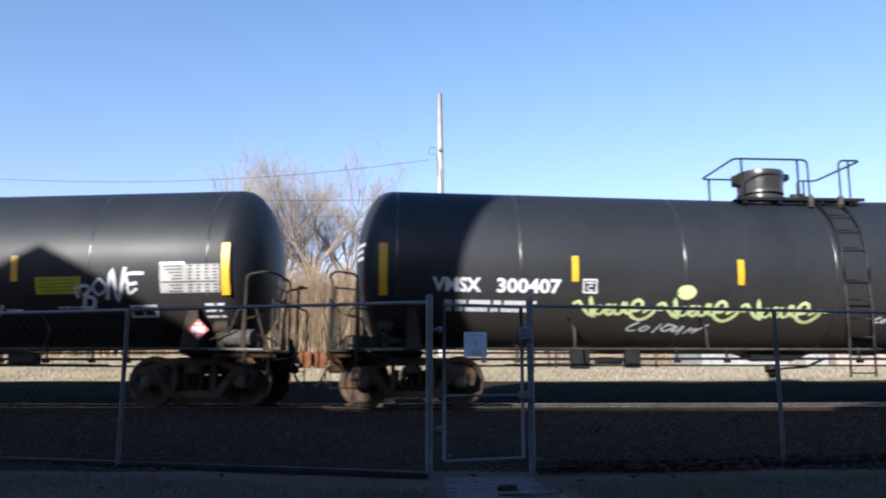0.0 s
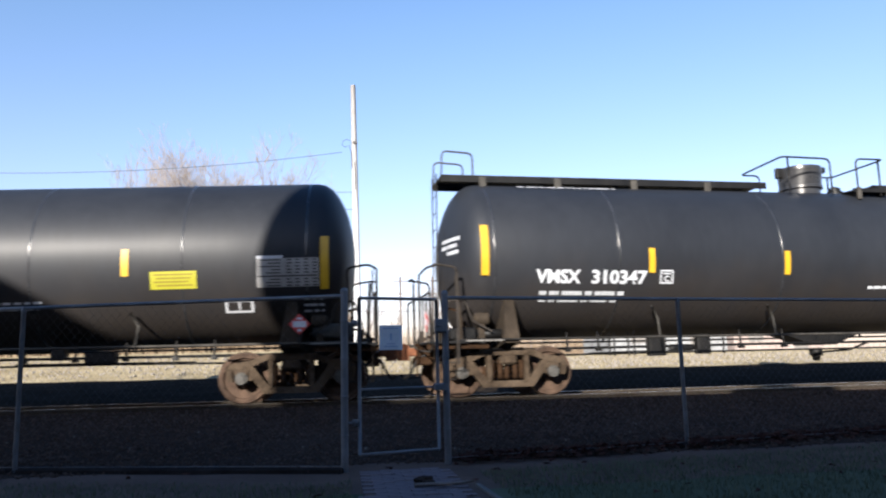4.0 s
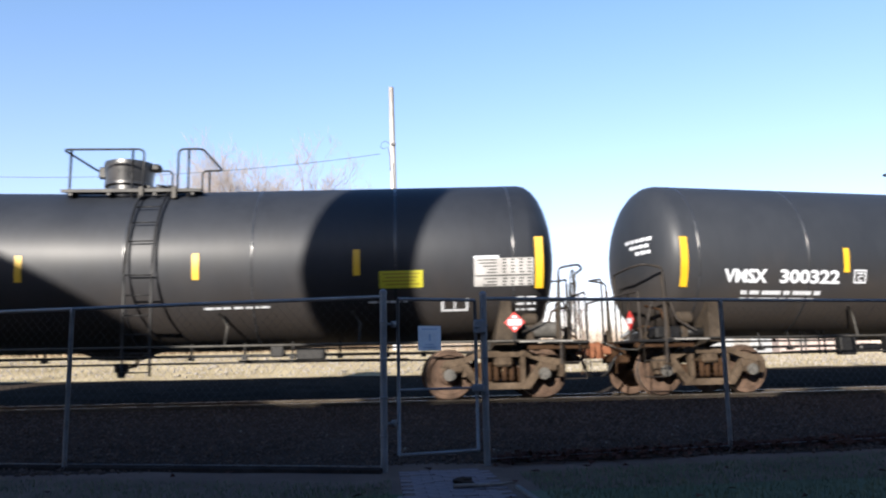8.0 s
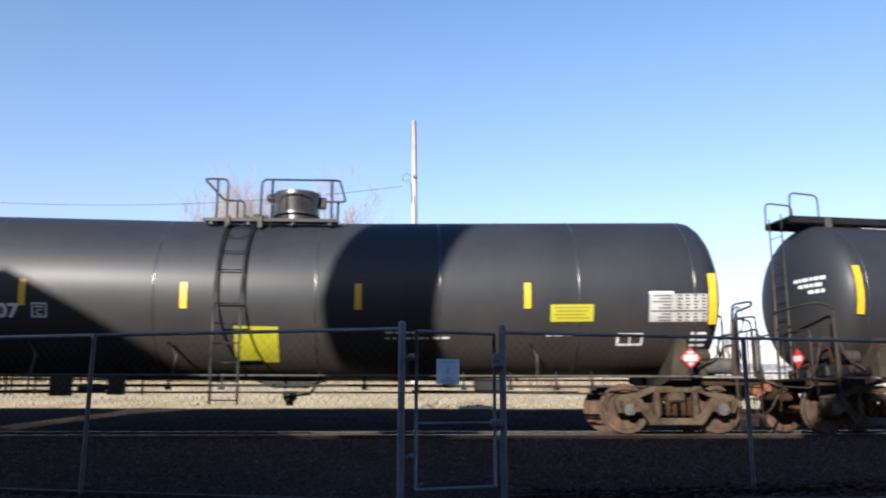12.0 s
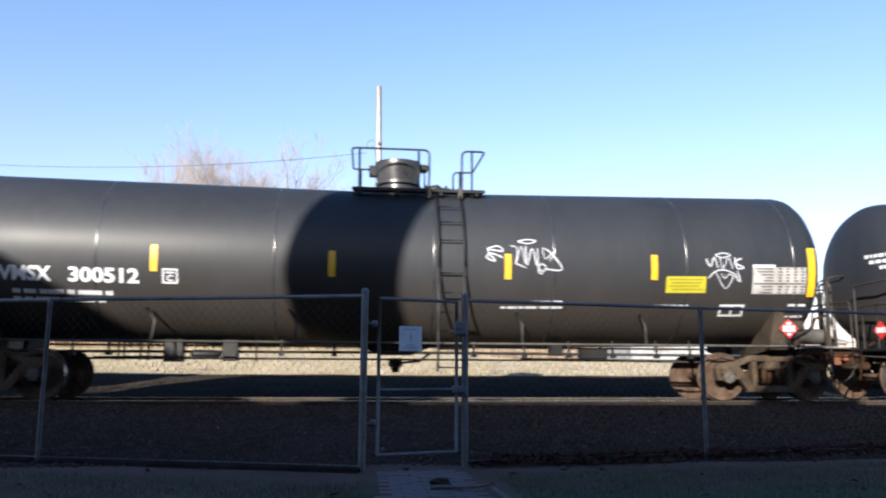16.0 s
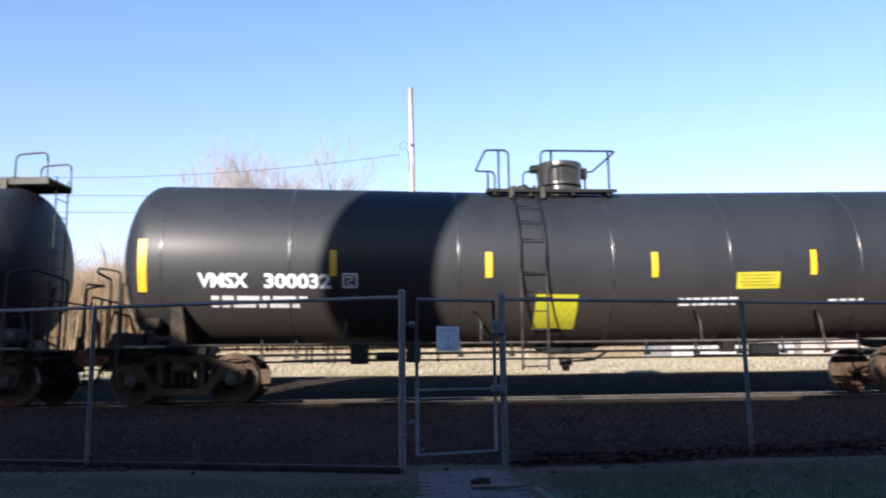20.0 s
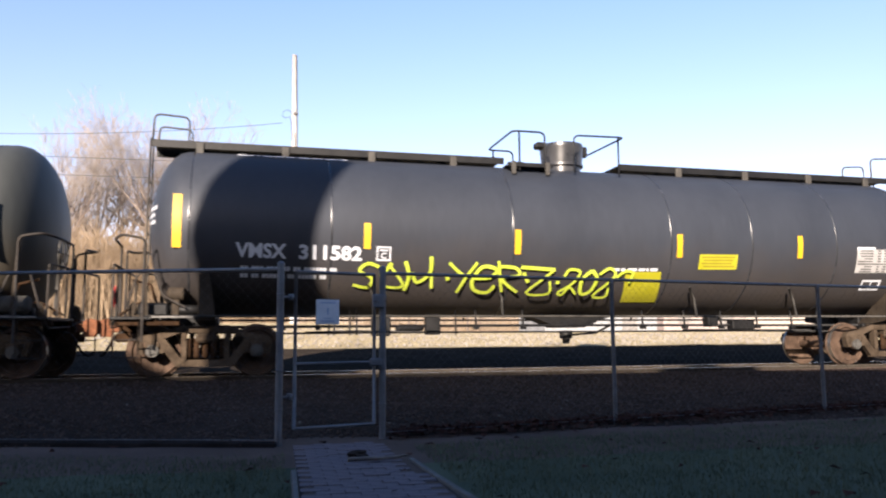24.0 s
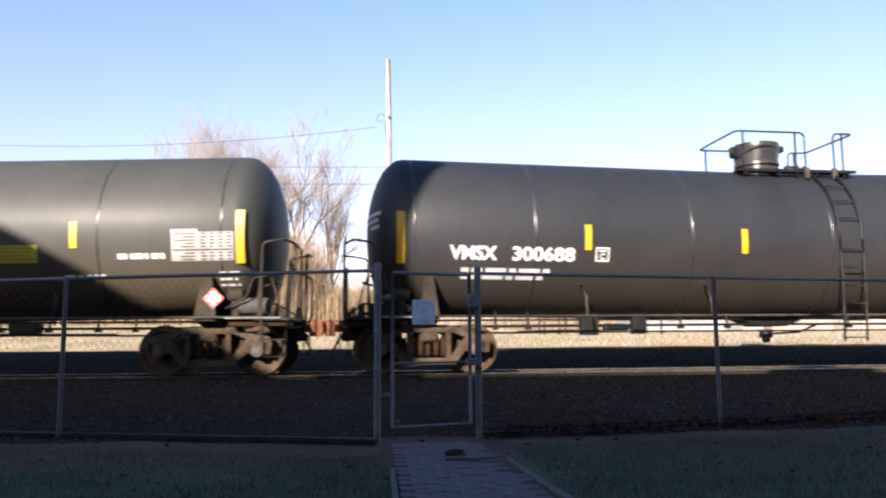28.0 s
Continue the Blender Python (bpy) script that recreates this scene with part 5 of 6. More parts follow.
def placard(x, y, z, car):
    """The red and white hazard diamond on its stand."""
    bm = bmesh.new()
    r = 0.19
    plate(bm, [(x - r, z), (x, z + r), (x + r, z), (x, z - r)], y, y + 0.012)
    p = part("hazard_placard", bm, M_RED, car, "red and white hazard diamond")
    bm = bmesh.new()
    box(bm, x - 0.12, x + 0.12, y - 0.006, y, z - 0.055, z + 0.055)
    box(bm, x - 0.045, x + 0.045, y - 0.006, y, z + 0.08, z + 0.12)
    box(bm, x - 0.03, x + 0.03, y - 0.006, y, z - 0.13, z - 0.085)
    part("placard_print", bm, M_WHITE, p)
    bm = bmesh.new()
    box(bm, x - 0.03, x + 0.03, y + 0.014, y + 0.04, 1.05, z + 0.1)
    part("placard_stand", bm, M_BLACK, car)


def end_placard(x, y, z, car):
    """The hazard diamond on the end platform, facing along the track."""
    r = 0.19

    def diamond(h, x0, x1):
        bm = bmesh.new()
        a, b = [[bm.verts.new((q, y + u * h, z + v * h)) for u, v in ((-1, 0), (0, 1), (1, 0), (0, -1))] for q in (x0, x1)]
        bm.faces.new(a), bm.faces.new(b[::-1])
        for k in range(4):
            bm.faces.new((a[k], b[k], b[(k + 1) % 4], a[(k + 1) % 4]))
        bmesh.ops.recalc_face_normals(bm, faces=bm.faces)
        return bm

    p = part("hazard_placard", diamond(r, x, x + 0.012), M_RED, car, "red and white hazard diamond")
    bm = bmesh.new()
    box(bm, x - 0.006, x, y - 0.12, y + 0.12, z - 0.055, z + 0.055)
    part("placard_print", bm, M_WHITE, p)
    bm = bmesh.new()
    box(bm, x + 0.014, x + 0.04, y - 0.03, y + 0.03, 1.05, z + 0.1)
    part("placard_stand", bm, M_BLACK, car)


def stroke(bm, pts, w, lift=0.007):
    """A spray stroke on the shell through (x, arc) points."""
    n = len(pts)
    prev = None
    for i, (x, a) in enumerate(pts):
        x0, a0 = pts[max(i - 1, 0)]
        x1, a1 = pts[min(i + 1, n - 1)]
        d = math.hypot(x1 - x0, a1 - a0) or 1e-6
        nx, na = -(a1 - a0) / d * w / 2, (x1 - x0) / d * w / 2
        cur = (bm.verts.new(on_tank(x + nx, a + na, lift)), bm.verts.new(on_tank(x - nx, a - na, lift)))
        if prev:
            bm.faces.new((prev[0], prev[1], cur[1], cur[0])).smooth = True
        prev = cur


def smooth(pts, n=5):
    """A rounded line through the points."""
    out = []
    for i in range(len(pts) - 1):
        p0, p1, p2, p3 = pts[max(i - 1, 0)], pts[i], pts[i + 1], pts[min(i + 2, len(pts) - 1)]
        for k in range(n):
            t = k / n
            out.append(tuple(0.5 * (2 * b + (c - a) * t + (2 * a - 5 * b + 4 * c - d) * t * t + (3 * b - a - 3 * c + d) * t ** 3) for a, b, c, d in zip(p0, p1, p2, p3)))
    return out + [pts[-1]]


def spray(lines, x, u0, dz, v0, unit, w, mat, car, name="spray_tag", label="", stretch=1.0):
    """A spray-can tag of freehand lines on a sheet of its own (unit: sheet steps to the metre); the sheet's point (u0, v0) lies at x, dz."""
    bm = bmesh.new()
    a0 = arc_of(dz)
    for k, line in enumerate(lines):
        pts = [(x + (u - u0) / unit, a0 - (v - v0) * stretch / unit) for u, v in zip(line[::2], line[1::2])]
        stroke(bm, smooth(pts, 4) if len(pts) > 2 else pts, w * (1.0 + 0.18 * math.sin(2.3 * k)), 0.007 + 0.0003 * (k % 16))
    return tagged(part(name, bm, mat, car, label), kind="stuff")


def bubble_tag(x, wide, dz, h, w, mat, car):
    """A word in swollen outline letters: a scalloped rim with the strokes that part its letters."""
    bm = bmesh.new()
    a0 = arc_of(dz)

    def line(pts, lift, k=1.0):
        stroke(bm, smooth([(x + wide * u, a0 + h * (v - 0.5)) for u, v in pts], 6), w * k, lift)

    tops = [(0.0, 0.55), (0.08, 0.55), (0.04, 0.72), (0.14, 0.80), (0.22, 0.70), (0.35, 0.86), (0.42, 0.80), (0.53, 0.92), (0.60, 0.86), (0.74, 1.0), (0.88, 0.92), (0.89, 0.68), (0.97, 0.50), (1.0, 0.25), (0.97, 0.05)]
    line(tops, 0.007)
    feet = [(0.97, 0.05), (0.89, 0.04), (0.83, 0.22), (0.77, 0.03), (0.66, 0.0), (0.60, 0.10), (0.52, 0.03), (0.45, 0.12), (0.38, 0.05), (0.30, 0.12), (0.20, 0.04), (0.06, 0.12), (0.0, 0.35), (0.07, 0.46), (0.0, 0.55)]
    line(feet, 0.0076)
    for i, u in enumerate((0.21, 0.39, 0.49, 0.67)):
        line([(u + 0.03, 0.78), (u, 0.56), (u + 0.035, 0.30), (u + 0.03, 0.10)], 0.0082 + 0.0004 * i, 0.8)
    for i, u in enumerate((0.10, 0.30, 0.57)):
        line([(u + 0.05, 0.72), (u, 0.60), (u + 0.06, 0.44), (u + 0.04, 0.24), (u - 0.02, 0.22)], 0.0102 + 0.0004 * i, 0.8)
    line([(0.76, 0.30), (0.75, 0.62), (0.79, 0.82), (0.85, 0.72), (0.78, 0.56), (0.90, 0.30)], 0.0118, 0.8)
    return part("spray_bubble_tag", bm, mat, car)


def dress(car, n, marks, paint, label, lemon=None, info=(4.95, 5.75), stripes=(-4.55, -1.62, 1.88, 4.76), letter=M_WHITE, tall=None, gear=0.0, reach=(-7.88, 7.88), table=None, letters=None, head=SHELL):
    """Gives one car its paint, lettering, stripes and label."""
    tagged(car, label, "tank car", "cars of the freight train")
    BOWED[0] = "walkway" not in label
    for ob in car.children:
        stem = ob.name.split(".")[0]
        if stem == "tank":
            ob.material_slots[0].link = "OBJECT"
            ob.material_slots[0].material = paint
    if gear:
        keep = {o.split(".")[0] for o in TOP_GEAR}
        for ob in car.children:
            if ob.name.split(".")[0] in keep:
                ob.location.x += gear
    rng = random.Random(n * 7 + 1)
    ends = 0.22 if "walkway" in label else 0.0
    for x in reach:
        part("end_stripe", patch(x - 0.075, x + 0.075, arc_of(-0.70 + ends), arc_of(0.24 + ends), 0.012), M_YELLOW, car, "yellow reflective strip")
    for x in stripes:
        part("side_stripe", patch(x - 0.062, x + 0.062, arc_of(-0.39), arc_of(0.08), 0.012), M_YELLOW, car, "yellow reflective strip")
    code, number = marks
    roof = "walkway" in label
    code_x, number_x, number_w = letters or ((-6.89, -5.78, 1.14) if roof else (-7.03, -5.85, 1.2))
    small = letter is M_ORANGE
    if code:
        stencil("owner_code", code, code_x, -0.50, 0.20 if small else 0.25, letter, car, 0.66 if small else 0.77 if code == "TILX" else 0.89)
    if number:
        stencil("car_number", number, number_x, -0.50, 0.20 if small else 0.25, letter, car, number_w)
    if small:
        part("notice_line", patch(-0.56, -0.17, arc_of(-1.01), arc_of(-0.975), 0.006, 1, 1), letter, car)
    else:
        weight_rows(-6.8, -0.79, letter, car, n + 3)
    mark_box(-4.37 if roof else -4.25 if head == 7.80 else -4.44, -0.47, 0.27, 0.27, letter, car)
    if roof:
        bars("roof_lettering", -6.9, -4.8, 1.44, 0.13, letter, car, n + 9)
    if roof:
        bars("notice_line", 0.28, 1.43, -0.64, 0.06, letter, car, n + 4)
        bars("notice_line", 3.3, 3.75, -0.92, 0.04, letter, car, n + 5)
    elif letter is M_WHITE:
        bars("notice_line", 1.9, 3.08, -0.80, 0.045, letter, car, n + 4, 2)
        bars("notice_line", 4.88, 5.6, -0.87, 0.045, letter, car, n + 5)
        bars("test_stencil", 7.62, 7.98, -0.86, 0.05, letter, car, n + 6, 3)
    data_table(*(table or ((6.22, 7.35) if roof else (6.56, 7.7))), -0.45 if roof else -0.40, 0.52, car)
    if paint is M_TANK_PALE:
        bars("class_stencil", 5.85, 6.68, -0.55, 0.10, letter, car, n + 8)
    else:
        mark_box(6.5 if roof else 6.22, -0.96, *((0.5, 0.27) if letter is M_WHITE else (0.36, 0.16)), letter, car, True)
    if info:
        a = arc_of(-0.48)
        lab = part("caution_label", patch(info[0], info[1], a - 0.16, a + 0.16, 0.006), M_LEMON, car, "bright yellow caution label")
        bm = bmesh.new()
        for r in range(4):
            patch(info[0] + 0.06 + 0.05 * (r % 2), info[1] - 0.06 - 0.04 * (r % 3), a + 0.09 - r * 0.065, a + 0.115 - r * 0.065, 0.009, 1, 1, 0, bm)
        part("label_print", bm, M_PRINT, lab)
    if lemon is not None:
        bm = patch(lemon, lemon + 0.80, arc_of(-1.30), arc_of(-0.68), 0.007, 2, 6, 0.12 if tall else -0.02)
        part("lemon_panel", bm, M_LEMON, car, "lemon yellow reflective panel")
    placard(7.55, -1.46, 1.40, car)
    end_placard(-8.92, -1.0, 1.42, car)
    head_rows(head, letter, car, n)


def head_rows(head, mat, car, seed):
    """Three short rows of stencilling, too small to read, on the domed head."""
    rng = random.Random(seed)
    bm = bmesh.new()
    c = tank_centre(8.3)

    def on_head(y, z):
        k = max(0.0, 1 - (y * y + (z - c) ** 2) / TANK_R ** 2)
        return bm.verts.new((-head - 0.69 * math.sqrt(k) - 0.012, y, z))

    for r, (y, end) in enumerate(((-1.12, -0.35), (-1.05, -0.5), (-1.1, -0.75))):
        z = 2.98 - 0.13 * r
        while y < end:
            w = rng.uniform(0.06, 0.16)
            bm.faces.new((on_head(y, z), on_head(y + w, z), on_head(y + w, z + 0.07), on_head(y, z + 0.07)))
            y += w + 0.03
    bmesh.ops.recalc_face_normals(bm, faces=bm.faces)
    return tagged(part("head_lettering", bm, mat, car), kind="stuff")


PLAIN_RIGHT = make_car(1, False, 7.80, 7.95)
PLAIN_LONG = make_car(1, False, 7.97, 7.90)
SMALL_DOME = make_car(1, False, 7.80, 7.95, True)
PLAIN_LEFT = make_car(-1, False, 7.95, 7.82)
WALK_RIGHT = make_car(-1, True)
WALK_LEFT = make_car(1, True)
HEADS = {PLAIN_RIGHT: 7.80, SMALL_DOME: 7.80, PLAIN_LONG: 7.97, PLAIN_LEFT: 7.95}
CARS = []
used = set()
BLACK_L = "glossy black tank car with white lettering and yellow strips"
WALK_L = "black tank car with roof walkway, white lettering and yellow strips"
# car number from the first coupling seen, template, owner code, number, paint, label, extras
ROSTER = [
    (-1, PLAIN_RIGHT, ("", ""), M_TANK, "black tank car with white spray-can tags", {"info": (4.5, 5.35), "stripes": (-5.3, -2.3, 0.9, 4.11), "reach": (-7.93, 8.03), "table": (6.82, 7.92)}),
    (0, PLAIN_RIGHT, ("VMSX", "300407"), M_TANK, "black tank car with pale green spray-painted scrawl", {"stripes": (-4.4, -1.26, 2.0, 4.84), "reach": (-7.93, 8.03), "table": (6.82, 7.92), "info": (5.08, 5.88)}),
    (1, WALK_RIGHT, ("VMSX", "310254"), M_TANK, WALK_L, {"lemon": 0.5, "tall": 1, "info": (2.6, 3.45)}),
    (2, PLAIN_LEFT, ("VMSX", "300149"), M_TANK, "black tank car with a lemon yellow panel under its ladder", {"lemon": -0.85, "stripes": (-4.61, -1.75, 1.4, 4.52), "reach": (-8.0, 8.0), "table": (6.8, 7.9)}),
    (3, WALK_LEFT, ("VMSX", "310347"), M_TANK, WALK_L, {"info": (2.6, 3.4)}),
    (4, WALK_LEFT, ("", ""), M_TANK, WALK_L, {"info": (2.6, 3.4)}),
    (5, PLAIN_RIGHT, ("VMSX", "300344"), M_TANK, BLACK_L, {"gear": -0.12, "stripes": (-4.33, -1.33, 1.78, 4.67), "reach": (-7.93, 8.03), "table": (6.82, 7.92), "info": (5.08, 5.88)}),
    (6, PLAIN_LEFT, ("VMSX", "300322"), M_TANK_DUSTY, "black tank car with lemon panel and white bubble tag", {"lemon": -0.85, "stripes": (-4.61, -1.75, 1.4, 4.52), "reach": (-8.0, 8.0), "table": (6.8, 7.9), "info": (4.6, 5.4), "letters": (-7.18, -6.02, 1.27)}),
    (7, SMALL_DOME, ("NATX", "303746"), M_TANK_GREY, "weathered dark grey tank car with orange lettering", {"letter": M_ORANGE, "letters": (-6.73, -5.92, 1.07), "info": None, "stripes": (-4.75, -1.62, 1.78, 5.1), "reach": (-7.63, 7.88)}),
    (8, PLAIN_LEFT, ("VMSX", "300807"), M_TANK_DUSTY, "black tank car with a lemon yellow panel under its ladder", {"lemon": -0.85, "stripes": (-4.61, -1.75, 1.4, 4.52), "reach": (-8.0, 8.0), "table": (6.8, 7.9)}),
    (9, WALK_RIGHT, ("", ""), M_TANK, "black walkway tank car with faint white cloud tag", {"info": (2.6, 3.4)}),
    (10, WALK_RIGHT, ("VMSX", "311341"), M_TANK, WALK_L, {"lemon": 0.38, "tall": 1, "info": (2.22, 3.03), "letters": (-7.0, -5.8, 1.02), "stripes": (-4.55, -1.68, 1.72, 4.80), "table": (6.05, 7.18)}),
    (11, PLAIN_RIGHT, ("VMSX", "300512"), M_TANK_DUSTY, "black tank car with thin white tags on its side", {"stripes": (-4.4, -1.26, 2.0, 4.84), "reach": (-7.93, 8.03), "table": (6.82, 7.92), "info": (5.08, 5.88)}),
    (12, PLAIN_LEFT, ("VMSX", "300570"), M_TANK, "black tank car with large white tags and lemon panel", {"lemon": -0.85, "stripes": (-4.61, -1.75, 1.4, 4.52), "reach": (-8.0, 8.0), "table": (6.8, 7.9), "info": (4.45, 5.25)}),
    (13, WALK_RIGHT, ("VMSX", "310387"), M_TANK, "black walkway tank car with lemon panel and faint tag", {"lemon": 0.5, "tall": 1, "info": (2.34, 3.15), "stripes": (-4.6, -1.75, 1.66, 4.65)}),
    (14, PLAIN_LEFT, ("VMSX", "300032"), M_TANK, "black tank car with a lemon yellow panel under its ladder", {"lemon": -0.85, "info": (3.0, 3.85), "stripes": (-4.61, -1.75, 1.4, 4.52), "reach": (-8.0, 8.0), "table": (6.8, 7.9)}),
    (15, PLAIN_LONG, ("GBRX", ""), M_TANK_PALE, "weathered dark grey tank car with white lettering", {"info": None, "stripes": (-4.45, -1.12, 2.33, 5.08), "reach": (-8.1, 8.02), "table": (6.8, 7.9)}),
    (16, PLAIN_LONG, ("TILX", "730863"), M_TANK_PALE, "weathered dark grey tank car with white lettering", {"letters": (-6.98, -5.95, 1.2), "info": (3.6, 4.45), "stripes": (-4.45, -1.12, 2.33, 5.08), "reach": (-8.1, 8.02), "table": (6.8, 7.9)}),
    (17, WALK_RIGHT, ("VMSX", "311582"), M_TANK_LIFTED, "black walkway tank car with lime spray-painted scrawl", {"lemon": 0.72, "tall": 1, "info": (2.35, 3.25)}),
    (18, WALK_RIGHT, ("VMSX", "310044"), M_TANK_LIFTED, WALK_L, {"info": (2.35, 3.2), "stripes": (-4.55, -1.75, 1.66, 4.64)}),
    (19, PLAIN_LONG, ("TILX", "730906"), M_TANK_PALE, "weathered dark grey tank car with white lettering", {"letters": (-6.98, -5.95, 1.2), "info": (3.6, 4.45), "stripes": (-4.45, -1.12, 2.33, 5.08), "reach": (-8.1, 8.02), "table": (6.8, 7.9)}),
    (20, PLAIN_RIGHT, ("VMSX", "300688"), M_TANK_DUSTY, BLACK_L, {"info": (4.2, 5.0), "stripes": (-4.4, -1.26, 2.0, 4.84), "reach": (-7.93, 8.03), "table": (6.82, 7.92)}),
]
for n, template, marks, paint, label, extra in ROSTER:
    if template.name in used:
        car = copy_thing(template, car_pose(n, 0))
    else:
        used.add(template.name)
        car = None
    CARS.append([n, template, car])
for row in CARS:
    if row[2] is None:
        row[2] = row[1]
        row[2].matrix_basis = car_pose(row[0], 0)
for (n, template, marks, paint, label, extra), row in zip(ROSTER, CARS):
    dress(row[2], n, marks, paint, label, head=HEADS.get(template, SHELL), **extra)
BY_NUMBER = {row[0]: row[2] for row in CARS}

# ---- spray-can tags ----
spray([(85, 250, 75, 205, 120, 185, 150, 205, 110, 240), (110, 240, 165, 255, 155, 300, 110, 305, 120, 250), (200, 150, 165, 190, 190, 235, 235, 200, 200, 150), (235, 262, 268, 105, 290, 270, 335, 95),
       (430, 128, 345, 132, 350, 180, 395, 176), (345, 188, 352, 232, 392, 205)], 8.03, 850, -0.40, 160, 279, 0.06, M_SPRAY_WHITE, BY_NUMBER[-1], label="white spray-can name tag")
spray([(0, 0, 25, 40, 40, -20, 60, 40), (70, 0, 100, 30, 120, -10), (130, 10, 190, 12)], 3.2, 0, -0.85, 0, 190, 0.055, M_SPRAY_WHITE, BY_NUMBER[-1])
for k in range(3):
    spray([(760, 165, 785, 150), (785, 148, 845, 222, 838, 130, 862, 232), (862, 200, 885, 170, 905, 190, 885, 215, 862, 205), (908, 196, 935, 185, 925, 165, 906, 192, 930, 215, 950, 196),
           (952, 160, 957, 208, 985, 204, 990, 152, 996, 206), (1005, 150, 1008, 205, 1022, 205), (1022, 190, 1060, 190, 1080, 160, 1060, 140, 1035, 160, 1030, 215, 1075, 240, 1120, 215, 1140, 180, 1110, 184, 1085, 202), (1152, 184, 1175, 186)],
          -1.12 + 1.6 * (k - 2), 785, -0.86, 185, 243, 0.058, M_SPRAY_GREEN, BY_NUMBER[0], "spray_script", "pale green spray-paint script")
spray([(470, 105, 480, 85, 515, 80, 535, 100, 510, 122, 480, 118, 470, 105), (485, 103, 525, 100)], -1.12, 785, -0.86, 185, 243, 0.10, M_SPRAY_GREEN, BY_NUMBER[0], "spray_dot")
COLOUR = [(300, 255, 260, 280, 250, 305, 292, 304), (335, 275, 310, 295, 325, 308, 350, 285, 335, 275), (405, 262, 372, 318), (440, 265, 410, 290, 430, 305, 470, 275, 430, 262), (482, 275, 462, 305, 490, 300, 512, 270, 490, 330), (520, 320, 550, 280), (535, 300, 580, 288), (628, 260, 556, 318)]
spray(COLOUR, -1.12, 785, -0.86, 185, 243, 0.04, M_SPRAY_WHITE, BY_NUMBER[0])
spray(COLOUR, 1.45, 250, -1.02, 285, 400, 0.035, M_SPRAY_WHITE, BY_NUMBER[0])
spray([(838, 135, 800, 160, 730, 240, 722, 268, 778, 264, 800, 245), (880, 150, 850, 158, 795, 235, 800, 268, 838, 255, 884, 160), (902, 150, 876, 242), (962, 118, 930, 180, 900, 268), (900, 205, 950, 160, 988, 168, 965, 240, 925, 276),
       (1015, 190, 975, 255, 998, 272, 1052, 190), (1056, 190, 1030, 268, 1075, 256, 1112, 178), (1112, 178, 1068, 288), (1190, 136, 1152, 170, 1134, 226)], 4.84, 1140, -0.48, 98, 243, 0.085, M_SPRAY_WHITE, BY_NUMBER[0], label="large white spray-can script")
spray([(1110, 260, 1150, 262), (1130, 262, 1128, 280), (1160, 265, 1165, 280, 1180, 272, 1160, 265), (1190, 255, 1185, 285), (1225, 260, 1190, 270, 1240, 290)], 4.84, 1140, -0.48, 98, 243, 0.028, M_SPRAY_WHITE, BY_NUMBER[0])
bubble_tag(2.50, 2.12, -0.74, 0.92, 0.04, M_SPRAY_WHITE, BY_NUMBER[6])
spray([(0, 40, 20, 0, 60, -5, 75, 25, 105, 5, 130, 40, 90, 65, 40, 55, 0, 40), (35, 25, 55, 20)], -2.6, 0, -0.72, 30, 130, 0.06, M_SPRAY_WHITE, BY_NUMBER[9], label="white cloud-shaped spray outline")
THIN = "thin white spray-can tag"
spray([(395, 48, 435, 38, 480, 45, 440, 58, 395, 48), (250, 85, 300, 70, 325, 95, 255, 90, 290, 140, 250, 125, 270, 105, 325, 125), (360, 70, 390, 80, 385, 150, 410, 70, 425, 150), (430, 70, 435, 160, 460, 80, 480, 160),
       (485, 80, 490, 170, 515, 185, 520, 160, 495, 155, 490, 190, 510, 196), (510, 75, 520, 130, 570, 90, 540, 140), (520, 175, 600, 178, 555, 110, 520, 80), (380, 150, 430, 170)], 2.0, 348, -0.155, 165, 243, 0.019, M_SPRAY_WHITE, BY_NUMBER[11], label=THIN)
spray([(1335, 105, 1375, 95, 1410, 105, 1370, 118, 1335, 105), (1290, 125, 1310, 160, 1330, 115, 1345, 165), (1360, 120, 1370, 170, 1400, 120, 1420, 170), (1430, 115, 1440, 165, 1475, 165, 1430, 140, 1465, 120),
       (1300, 215, 1330, 185, 1370, 175, 1420, 190, 1450, 230), (1335, 185, 1385, 262, 1420, 210, 1400, 195, 1380, 215, 1365, 195), (1440, 180, 1460, 230)], 2.0, 348, -0.155, 165, 243, 0.019, M_SPRAY_WHITE, BY_NUMBER[11], label=THIN)
BOLD = "bold tangled white spray tag"
spray([(690, 155, 620, 150, 615, 130, 690, 118, 760, 135, 740, 155, 680, 158), (435, 240, 480, 200), (480, 240, 520, 160, 525, 235, 560, 230), (560, 230, 600, 225, 610, 160, 660, 165, 650, 225, 690, 220), (690, 160, 720, 165, 690, 310, 715, 300),
       (760, 235, 790, 160, 850, 165), (850, 165, 830, 220), (880, 225, 950, 165), (880, 225, 945, 215), (410, 255, 440, 260, 425, 310), (465, 262, 560, 262, 600, 300, 570, 325, 660, 315, 640, 270), (740, 260, 745, 330),
       (770, 265, 850, 265, 780, 280, 840, 320, 860, 280, 930, 250, 960, 262, 900, 295, 870, 280), (760, 320, 855, 370)], -4.44, 380, -0.47, 162, 260, 0.05, M_SPRAY_WHITE, BY_NUMBER[12], label=BOLD)
